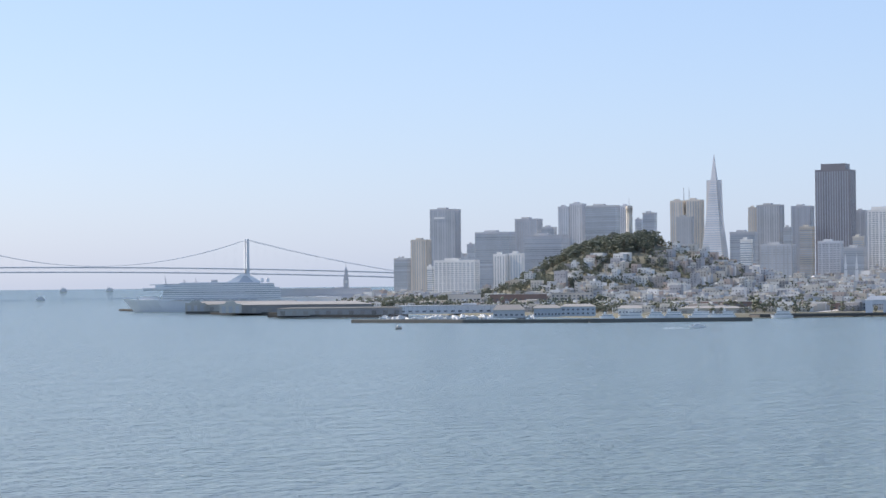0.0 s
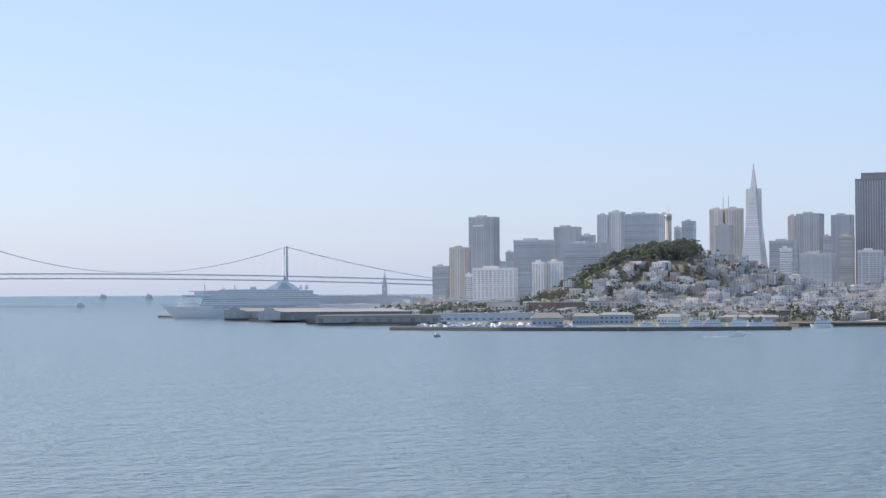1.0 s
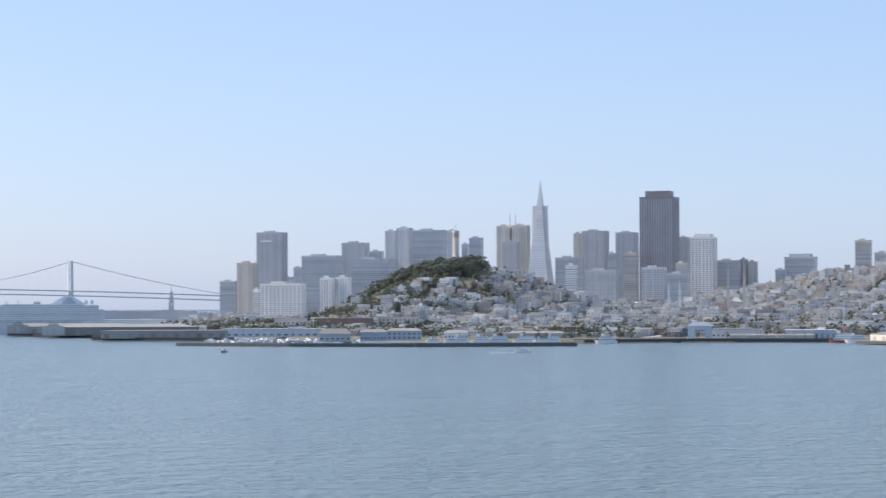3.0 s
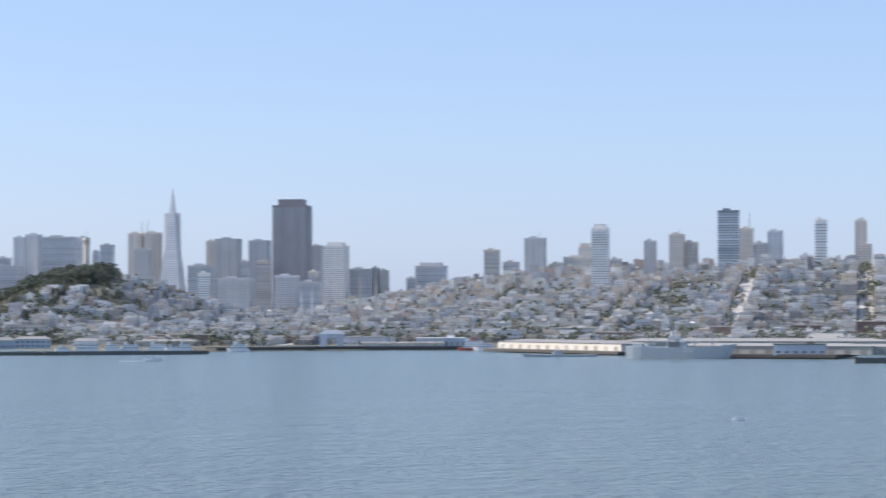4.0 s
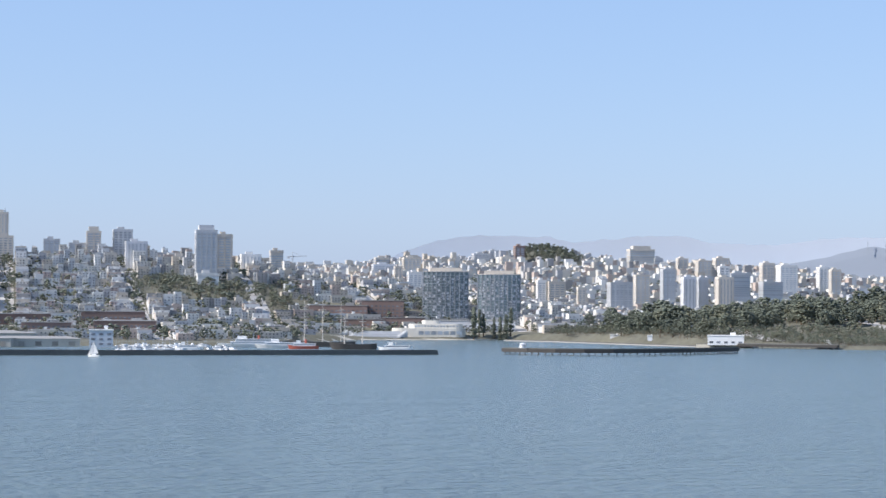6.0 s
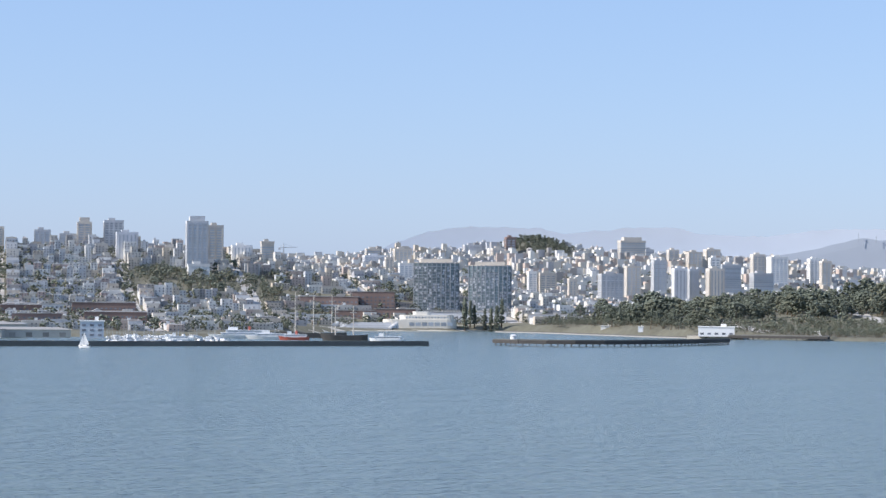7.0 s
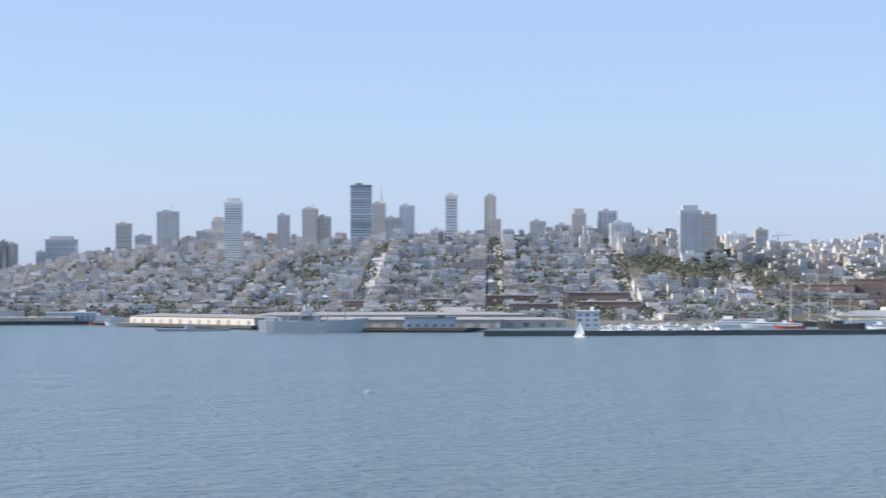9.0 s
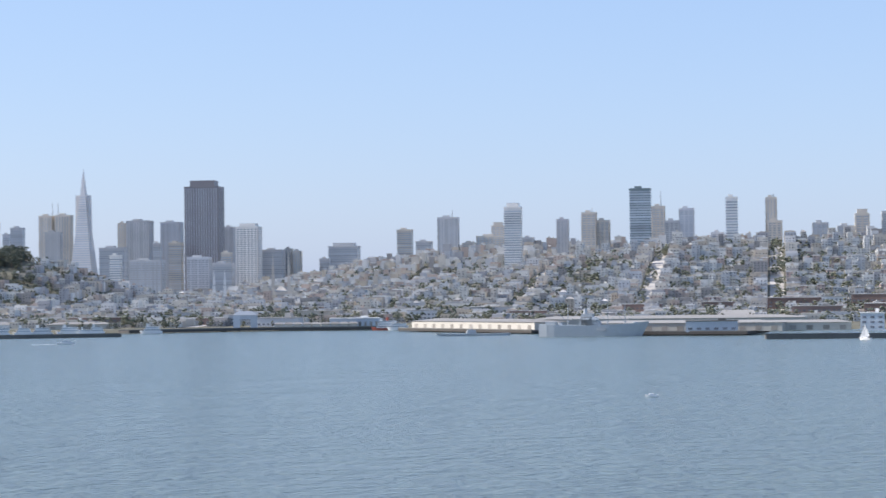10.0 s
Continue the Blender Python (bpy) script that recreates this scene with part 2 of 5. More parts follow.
tower('grey office block with a dark rounded top', 144.99, 4300, 29, 17, 86, 'band', M_GREY)
tower('pale striped high-rise office tower', 145.48, 4150, 32, 22, 119, 'pier', M_BEIGE)
tower('dark slate office tower with fine vertical ribs', 146.12, 4300, 53, 27, 181, 'pier', M_DARK, sign=True)
tower('broad white apartment slab near the piers', 146.40, 3500, 71, 18, 73, 'grid', M_WHITE)
tower('narrow pale apartment block in the downtown cluster', 145.72, 3550, 9, 7, 64, 'band', M_WHITE)
tower('distant slate office tower in the downtown cluster', 146.79, 4600, 15, 12, 118, 'band', M_DARK)
tower('low dark office block in the downtown cluster', 146.49, 4500, 26, 21, 97, 'band', M_DARK)
tower('broad dark office block with window bands', 147.41, 4100, 70, 28, 131, 'band', M_DARK)
tower('dark stepped office tower in the downtown cluster', 148.29, 4450, 48, 29, 165, 'pier', M_DARK)
tower('dark stepped office block in the downtown cluster', 148.82, 4400, 27, 16, 147, 'band', M_DARK)
tower('wide dark office block beside the hill', 148.74, 4250, 78, 31, 128, 'band', M_DARK)
tower('pale twin apartment slab in the downtown cluster', 147.55, 3500, 21, 10, 82, 'pier', M_WHITE)
tower('pale twin apartment slab in the downtown cluster', 147.97, 3500, 22, 11, 83, 'pier', M_WHITE)
tower('slim pale blue office tower', 149.22, 4650, 23, 14, 196, 'pier', M_PALE)
tower('pale end of a broad office tower', 149.57, 4400, 26, 23, 193, 'pier', M_PALE)
tower('broad grey office tower with window bands', 150.21, 4350, 63, 25, 187, 'band', M_GREY)
tower('pale office tower behind the hill', 150.81, 4600, 20, 14, 195, 'pier', M_PALE)
tower('pale lower office block in the downtown cluster', 151.15, 4650, 14, 10, 168, 'band', M_PALE)
tower('square grey office block in the downtown cluster', 151.43, 4550, 25, 17, 178, 'band', M_GREY)
tower('pale office tower with chamfered crown', 152.17, 4250, 26, 18, 191, 'pier', M_BEIGE, mast=24, mast_x=-0.43)
tower('pale office tower with chamfered crown', 152.60, 4240, 29, 21, 192, 'pier', M_BEIGE, mast=24, mast_x=0.4)
tower('grey tower front with arched top', 152.34, 4150, 30, 15, 157, 'pier', M_GREY)
tower('sandy stepped office tower in the downtown cluster', 154.09, 4450, 16, 13, 183, 'pier', M_BEIGE)
tower('grey office tower with stepped crown', 154.53, 4350, 46, 32, 184, 'pier', M_GREY)
tower('grey shoulder block of an office tower', 154.97, 4300, 15, 10, 139, 'band', M_GREY)
tower('low dark office block in the downtown cluster', 153.85, 3900, 45, 23, 122, 'band', M_DARK)
tower('white low office block in the downtown cluster', 153.91, 3700, 18, 12, 105, 'band', M_WHITE)
tower('grey broad low office block', 154.72, 3800, 56, 28, 98, 'grid', M_GREY)
tower('dark square office tower in the downtown cluster', 155.35, 4500, 40, 28, 186, 'pier', M_DARK)
tower('sandy brick older tower in the downtown cluster', 155.46, 4150, 24, 19, 136, 'band', M_BEIGE)
tower('pale gridded office block in the downtown cluster', 156.05, 3950, 41, 21, 105, 'grid', M_PALE)
tower('dark office tower behind the granite one', 156.83, 4350, 20, 16, 171, 'pier', M_DARK)
tower('white gridded office tower on the city hill', 157.33, 4100, 42, 34, 169, 'grid', M_WHITE, crown=6)
tower('dark low office block on the city hill', 157.96, 4150, 40, 24, 121, 'band', M_DARK)
tower('sandy stepped older tower on the city hill', 158.36, 4200, 14, 12, 124, 'pier', M_BEIGE)
tower('sandy stepped older tower on the city hill', 158.58, 4180, 16, 13, 119, 'pier', M_BEIGE)
tower('grey low block on the city hill', 156.67, 3800, 34, 20, 92, 'band', M_GREY)
tower('sandy office block on the city hill', 156.75, 4000, 18, 11, 114, 'band', M_BEIGE)
tower('grey mid-rise block on the city hill', 159.30, 4300, 19, 15, 106, 'band', M_GREY)
tower('broad grey tower with a pale end wall', 159.81, 4350, 58, 35, 137, 'band', M_GREY, crown=6)
tower('low pale block on the ridge', 160.74, 4300, 34, 21, 102, 'band', M_PALE)
tower('beige mid-rise tower with a flat top', 161.39, 4200, 28, 20, 158, 'band', M_BEIGE)
tower('grey stepped tower on the city hill', 161.89, 4150, 29, 20, 134, 'band', M_GREY)
tower('tall grey slab tower with fine ribs', 162.52, 3950, 37, 15, 172, 'pier', M_GREY, mast=12)
tower('beige hotel wing with many windows', 163.08, 3950, 26, 15, 126, 'grid', M_BEIGE)
tower('beige hotel block with many windows', 163.63, 3960, 50, 25, 138, 'grid', M_BEIGE)
tower('beige hotel tower with a hipped roof', 163.82, 3980, 22, 17, 163, 'grid', M_BEIGE, crown=6)
tower('white banded apartment tower with a rounded top', 164.21, 3550, 27, 21, 180, 'band', M_WHITE, crown=6)
tower('grey apartment block on the city hill', 164.60, 3900, 21, 14, 133, 'band', M_GREY)
tower('slim dark apartment tower on the city hill', 165.50, 3700, 19, 17, 158, 'pier', M_DARK)
tower('beige older apartment tower on the city hill', 166.19, 3650, 24, 19, 167, 'grid', M_BEIGE, mast=8)
tower('beige stepped apartment block on the city hill', 166.54, 3660, 23, 18, 154, 'grid', M_BEIGE)
tower('dark blue glass apartment tower with pale top band', 167.52, 3400, 32, 19, 194, 'glass', M_GLASSY)
tower('beige older hotel tower on the city hill', 167.98, 3600, 21, 17, 174, 'grid', M_BEIGE, mast=25)
tower('grey apartment block on the city hill', 168.33, 3500, 23, 19, 147, 'grid', M_GREY)
tower('pale stepped apartment tower on the city hill', 168.71, 3550, 23, 18, 168, 'grid', M_PALE)
tower('pale stepped apartment block on the city hill', 169.50, 3100, 18, 15, 117, 'grid', M_PALE)
tower('slim banded apartment tower with curved top', 169.87, 3050, 16, 16, 164, 'band', M_WHITE)
tower('slim beige apartment tower on the city hill', 170.88, 3060, 15, 15, 163, 'pier', M_BEIGE, mast=5)
tower('beige apartment block on the city hill', 170.96, 3000, 20, 16, 129, 'grid', M_BEIGE)
tower('grey apartment block on the city hill', 172.12, 3150, 22, 18, 130, 'grid', M_GREY)
tower('grey mid-rise apartment block on the city hill', 172.77, 3050, 23, 19, 122, 'grid', M_GREY)
tower('beige stepped apartment tower with a peaked top', 173.18, 3040, 19, 15, 144, 'grid', M_BEIGE, crown=6)
tower('grey apartment block on the city hill', 173.92, 3050, 26, 21, 141, 'grid', M_GREY)
tower('white ribbed apartment tower on the city hill', 174.27, 2850, 27, 22, 119, 'pier', M_PALE)
tower('grey gridded apartment tower with a lit end wall', 176.06, 2750, 26, 21, 137, 'grid', M_GREY, crown=6)
tower('beige apartment tower on the city hill', 176.53, 2780, 19, 15, 127, 'grid', M_BEIGE)
tower('white concrete garage podium on the city hill', 176.11, 2700, 26, 15, 77, 'plain', M_WHITE)
tower('white mid-rise apartment block on the city hill', 177.22, 2900, 26, 18, 105, 'pier', M_WHITE)
tower('beige slim apartment tower on the city hill', 177.88, 3000, 17, 14, 113, 'band', M_BEIGE)
tower('sandy apartment block below the ridge', 175.42, 2950, 29, 17, 103, 'grid', M_BEIGE)
tower('sandy apartment block below the ridge', 174.87, 2940, 25, 15, 101, 'grid', M_BEIGE)
tower('beige mid-rise block on the city hill', 180.62, 3950, 25, 17, 126, 'band', M_BEIGE)
tower('pale broad apartment block on the city hill', 180.69, 3900, 42, 25, 113, 'grid', M_PALE)
tower('beige square apartment block on the city hill', 181.39, 3900, 30, 21, 125, 'grid', M_BEIGE)
tower('beige slim apartment block on the city hill', 181.05, 3800, 13, 12, 108, 'grid', M_BEIGE)
tower('white apartment block on the city hill', 181.48, 3600, 22, 16, 95, 'grid', M_WHITE)
tower('grey apartment block beside the park', 183.20, 4100, 30, 21, 138, 'grid', M_GREY)
tower('grey apartment tower beside the park', 183.54, 4150, 17, 12, 145, 'grid', M_GREY)
tower('sandy apartment block beside the park', 183.89, 4050, 24, 17, 131, 'grid', M_BEIGE)
tower('brown brick apartment tower beside the park', 184.20, 4100, 18, 16, 153, 'grid', M_BRICK)
tower('sandy hospital tower with dark bands', 187.35, 4150, 48, 24, 155, 'band', M_BEIGE, crown=6)
tower('grey lower wing on the city hill', 187.80, 4150, 15, 10, 133, 'band', M_GREY)
tower('sandy apartment tower on the city hill', 188.42, 4050, 19, 15, 130, 'grid', M_BEIGE)
tower('sandy apartment tower with dark top', 188.97, 4000, 25, 20, 125, 'grid', M_BEIGE)
tower('sandy apartment tower on the city hill', 189.42, 4100, 26, 21, 132, 'grid', M_BEIGE)
tower('grey apartment tower on the city hill', 188.06, 3600, 21, 17, 102, 'grid', M_GREY)
tower('pale apartment slab with shaded front', 188.59, 3300, 19, 15, 85, 'pier', M_PALE)
tower('grey apartment slab on the city hill', 188.95, 3350, 15, 12, 85, 'pier', M_GREY)
tower('beige stepped apartment slab on the city hill', 189.51, 3300, 23, 18, 85, 'pier', M_BEIGE)
tower('grey apartment block on the city hill', 189.87, 3600, 32, 23, 96, 'band', M_GREY)
tower('white stepped apartment block on the city hill', 189.49, 3500, 16, 13, 105, 'grid', M_WHITE)
tower('sandy apartment tower on the city hill', 190.60, 3900, 22, 17, 119, 'grid', M_BEIGE)
tower('white apartment tower with lit side', 191.10, 3800, 30, 24, 113, 'grid', M_WHITE)
tower('grey banded apartment block on the city hill', 190.69, 3500, 32, 22, 81, 'band', M_GREY)
tower('white apartment tower on the city hill', 192.04, 3900, 21, 16, 112, 'grid', M_WHITE)
tower('sandy apartment tower on the city hill', 192.32, 3850, 17, 14, 107, 'grid', M_BEIGE)
tower('white slim apartment block on the city hill', 184.78, 3300, 13, 10, 79, 'grid', M_WHITE)
tower('beige apartment block on the city hill', 185.16, 3300, 25, 18, 77, 'grid', M_BEIGE)
tower('grey apartment block on the city hill', 186.82, 3200, 33, 20, 75, 'grid', M_GREY)
tower('beige apartment block with lit end', 185.82, 3100, 11, 9, 67, 'grid', M_BEIGE)
tower('beige apartment block on the city hill', 187.38, 3500, 23, 16, 91, 'grid', M_BEIGE)


# ---- houses on the hills: street grid of 147 by 106 metres ----
def block_rows():
    """Every house lot of the grid: u, v, width, depth, height, turn."""
    rnd = random.Random(11)
    lots = []
    for i in range(-13, 13):
        for j in range(0, 25):
            uc, v0 = i * 147 + 73.5, 2050 + j * 106
            for side in range(4):
                length = 126 if side < 2 else 84 - 32
                p = -length / 2
                while p < length / 2 - 4:
                    w = min(rnd.choice((6.5, 7.6, 7.6, 8.5, 10, 12.5)), length / 2 - p)
                    dep = rnd.uniform(13, 17)
                    h = rnd.choice((7, 8.5, 9.5, 10, 11, 12, 13, 15)) + (rnd.random() < 0.05) * rnd.uniform(4, 9)
                    m = p + w / 2
                    if v0 < shore(uc) + 260:
                        h = rnd.uniform(4.5, 9)
                        w = min(rnd.uniform(14, 30), length / 2 - p)
                        m = p + w / 2
                    if side == 0:
                        u, v = uc + m, v0 + dep / 2
                    elif side == 1:
                        u, v = uc + m, v0 + 84 - dep / 2
                    elif side == 2:
                        u, v = uc - 63 + dep / 2, v0 + 42 + m
                    else:
                        u, v = uc + 63 - dep / 2, v0 + 42 + m
                    p += w
                    lots.append((u, v, w if side < 2 else dep, dep if side < 2 else w, h, side))
    return lots


def allowed(u, v):
    if v < shore(u) + 70 or v > 4500:
        return False
    if abs(u - 1066) < 80 and abs(v - 2860) < 110 or abs(u + 1000) < 60 and abs(v - 4060) < 110:
        return False
    if u < -560 and v < 2420 or -335 < u < -135 and 2565 < v < 2725:
        return False
    if u > 1000 and v < 2350 or u > 1500 and v < 3000:
        return False
    if 1070 < u < 1300 and 2560 < v < 2900 and noise.noise(Vector((u / 23, v / 23, 4.0))) > -0.08:
        return False
    return True


LOTS = [q for q in block_rows() if allowed(q[0], q[1])]


def far_houses(lots):
    g = Geo()
    rnd = random.Random(5)
    for u, v, w, dep, h, side in lots:
        x, y = plan(u, v)
        z = ground_at(x, y)
        if z > 70 and rnd.random() < 0.25:
            h += rnd.uniform(3, 11)
        g.box(x, y, z - 5, w - 0.2, dep - 0.2, h + 5, GRID, slot=0, top=1)
        if w < 11 and rnd.random() < 0.015:
            g.box(x, y, z + h, w + 0.3, dep + 0.3, 2.4, GRID, slot=1, grow=0.12)
        if rnd.random() < 0.35:
            g.box(x + rnd.uniform(-2, 2), y, z + h, 3, 3.5, 2.4, GRID, slot=0, top=1)
        if v < 3120:
            floors = max(2, int(h / 3.2))
            n = max(2, int(w / 3.4))
            for k in range(floors):
                for i in range(n):
                    if rnd.random() < 0.12:
                        continue
                    px = (i + 0.5) / n * w - w / 2
                    cu, su = math.cos(GRID), math.sin(GRID)
                    qx, qy = x + px * cu - dep / 2 * su, y + px * su + dep / 2 * cu
                    g.box(qx, qy, z + 1 + k * 3.1, 1.15, 0.3, 1.5, GRID, slot=2)
    ob = part("hillside_house", g, (M_HOUSE, M_ROOF, M_PANE))
    tagged(ob, "pale painted row houses packed on the hill blocks", "houses", kind="stuff")


# ---- the row houses nearest the water, each a thing of its own ----
def house_proto(w, dep, h, wall, gable, seed):
    rnd = random.Random(seed)
    t = thing("row_house", "", "house", group="row houses below the hill")
    g = Geo()
    g.box(0, 0, -4, w - 0.25, dep, h + 4)
    part("wall", g, wall, t)
    g = Geo()
    if gable:
        a, b = w / 2 + 0.15, dep / 2 + 0.35
        g.mesh([(-a, -b, h), (a, -b, h), (a, b, h), (-a, b, h), (0, -b, h + 2.6), (0, b, h + 2.6)], [(0, 1, 4), (2, 3, 5), (1, 2, 5, 4), (3, 0, 4, 5), (3, 2, 1, 0)])
    else:
        g.box(0, 0, h, w, dep + 0.5, 0.6)
        g.box(rnd.uniform(-1, 1), rnd.uniform(-2, 2), h + 0.6, 2.6, 3.0, 2.0)
    part("roof", g, M_ROOF, t)
    g = Geo()
    g.box(-w * 0.2, dep / 2 + 0.45, 2.6, w * 0.4, 0.9, h - 3.2)
    bay = part("bay_window", g, wall, t)
    g = Geo()
    g.box(0, dep / 2 + 0.3, h - 0.5, w, 0.7, 0.5)
    part("cornice", g, M_WHITE, t)
    g = Geo()
    g.box(0, 0, 0, 1.5, 0.2, 1.7)
    me = g.data("window", M_PANE)
    k = 0
    while 3.2 + k * 3.0 < h - 1.4:
        part("window", me, M_PANE, bay, at=(-w * 0.2, dep / 2 + 0.92, 3.2 + k * 3.0))
        part("window", me, M_PANE, t, at=(w * 0.24, dep / 2 + 0.05, 3.2 + k * 3.0))
        k += 1
    g = Geo()
    g.box(w * 0.22, dep / 2 + 0.05, 0, 2.4, 0.2, 2.3)
    part("garage_door", g, M_GREY, t)
    return t


PAINTS = [("cream", (0.56, 0.52, 0.45)), ("white", (0.66, 0.65, 0.62)), ("pale grey", (0.45, 0.46, 0.47)), ("sandy", (0.50, 0.43, 0.34)), ("pale blue", (0.43, 0.47, 0.50)), ("dull pink", (0.46, 0.37, 0.33))]
PROTOS = []
for i, (shade, rgb) in enumerate(PAINTS):
    wall = material(shade.replace(" ", "_") + "_stucco", rgb, 0.85, 0.15)
    for gable in (False, True):
        ob = house_proto((7.6, 8.5, 9.5)[i % 3], 14, (9, 10.5, 12, 7.5)[(i + gable) % 4], wall, gable, 60 + i)
        ob["label"] = shade + (" gabled" if gable else " flat-roofed") + " row house with a bay window"
        PROTOS.append(ob)
NEAR = [q for q in LOTS if -160 < q[0] < 900 and q[5] == 0 and shore(q[0]) + 240 < q[1] < 2750][:135]
rnd = random.Random(21)
taken = set()
for q in NEAR:
    ob = rnd.choice(PROTOS)
    x, y = plan(q[0], q[1])
    m = Matrix.Translation((x, y, ground_at(x, y))) @ Matrix.Rotation(GRID, 4, "Z")
    if ob.name in taken:
        ob = copy_thing(ob, m)
    else:
        taken.add(ob.name)
        ob.matrix_basis = m
NEAR = set(NEAR)
far_houses([q for q in LOTS if q not in NEAR])


# ---- landmarks ----
def facing(az, d, z=0.0, turn=0.0):
    """A frame at a bearing and distance: x to the west or right of the line of sight, y away from the lookout."""
    x, y = spot(az, d)
    return Matrix.Translation((x, y, z)) @ Matrix.Rotation(radians(-az + turn), 4, "Z")


def pyramid_tower():
    x, y = spot(153.1, 3930)
    t = thing("pyramid_skyscraper", "slender white pyramid skyscraper with a pointed metal spire", "skyscraper", Matrix.Translation((x, y, 3)) @ Matrix.Rotation(GRID, 4, "Z"))
    apex, base = 259.0, 53.0

    def width(z):
        return base * (apex - z) / apex

    top = 209.0
    g = Geo()
    g.box(0, 0, 0, base, base, top, grow=width(top) / base)
    part("wall", g, M_GLASS, t)
    g = Geo()
    g.box(0, 0, top, width(top) + 0.4, width(top) + 0.4, apex - top, grow=0.02)
    part("spire", g, M_PALE, t, "louvred aluminium spire")
    k = 0
    z = 8.0
    while z < top - 3:
        g = Geo()
        g.box(0, 0, z, width(z) + 0.9, width(z) + 0.9, 2.3, grow=(width(z + 2.3) + 0.9) / (width(z) + 0.9))
        part("floor_band", g, M_QUARTZ, t)
        z += 4.1
    for s in (-1, 1):
        g = Geo()
        z0, z1 = 112.0, 212.0
        a, b = width(z0) / 2, width(z1) / 2
        out = a + 0.8
        prof = [(a - 2, z0), (out, z0), (b + 8.2, z1), (b - 3, z1)]
        pts = [(s * p, q, r) for q in (-3.5, 3.5) for p, r in prof]
        g.mesh(pts, [(0, 1, 2, 3), (7, 6, 5, 4), (0, 4, 5, 1), (1, 5, 6, 2), (2, 6, 7, 3), (3, 7, 4, 0)])
        part("wing", g, M_QUARTZ, t, "windowless shaft wing")


M_QUARTZ = material("white_quartz_panels", (0.62, 0.61, 0.60), 0.75, 0.08)
pyramid_tower()
tower("massive dark granite bank skyscraper with a stepped top", 156.19, 4220, 66, 44, 255, "pier", M_GRANITE, crown=11.5)


def hill_tower():
    x, y = spot(150.90, 3060)
    z = ground_at(x, y)
    top = 141.0
    t = thing("observation_tower", "pale fluted concrete observation tower among hilltop trees", "tower", Matrix.Translation((x, y, z)))
    h = top - z
    g = Geo()
    n = 24
    ring = [((4.6 if k % 2 else 4.1) * math.cos(2 * math.pi * k / n), (4.6 if k % 2 else 4.1) * math.sin(2 * math.pi * k / n)) for k in range(n)]
    g.prism(ring, 0, h - 9)
    part("shaft", g, M_BEIGE, t)
    g = Geo()
    for k in range(12):
        a = 2 * math.pi * k / 12
        g.box(4.2 * math.cos(a), 4.2 * math.sin(a), h - 9, 1.0, 1.0, 6, a)
    part("arcade", g, M_BEIGE, t)
    g = Geo()
    g.prism([(4.9 * math.cos(2 * math.pi * k / 16), 4.9 * math.sin(2 * math.pi * k / 16)) for k in range(16)], h - 3, h)
    g.prism([(3.4 * math.cos(2 * math.pi * k / 16), 3.4 * math.sin(2 * math.pi * k / 16)) for k in range(16)], h - 9, h - 3)
    part("crown", g, M_BEIGE, t)
    g = Geo()
    g.box(0, 0, -3, 18, 14, 9, GRID)
    part("base", g, M_BEIGE, t)
    g = Geo()
    g.tube((0, 0, h), (0, 0, h + 12), 0.35, 0.15)
    part("flagpole", g, M_STEEL, t)


hill_tower()


def ferry_building():
    t = thing("ferry_terminal", "grey stone ferry terminal with a tall clock tower", "terminal", facing(143.52, 4320, 3))
    g = Geo()
    g.box(0, 12, 0, 200, 30, 14)
    part("hall", g, M_GREY, t)
    g = Geo()
    g.box(0, 0, 0, 10.5, 10.5, 44)
    g.box(0, 0, 44, 8.4, 8.4, 9)
    g.box(0, 0, 53, 6.0, 6.0, 8)
    g.box(0, 0, 61, 4.4, 4.4, 6, grow=0.3)
    tall = part("clock_tower", g, M_PALE, t)
    g = Geo()
    g.tube((0, 0, 67), (0, 0, 78), 0.6, 0.25)
    part("flagpole", g, M_STEEL, t)
    for s in (-1, 1):
        g = Geo()
        g.tube((0, s * 5.3, 38), (0, s * 5.6, 38), 3.4, 3.4, 16)
        part("clock_face", g, M_WHITE, tall, "white clock face")


ferry_building()


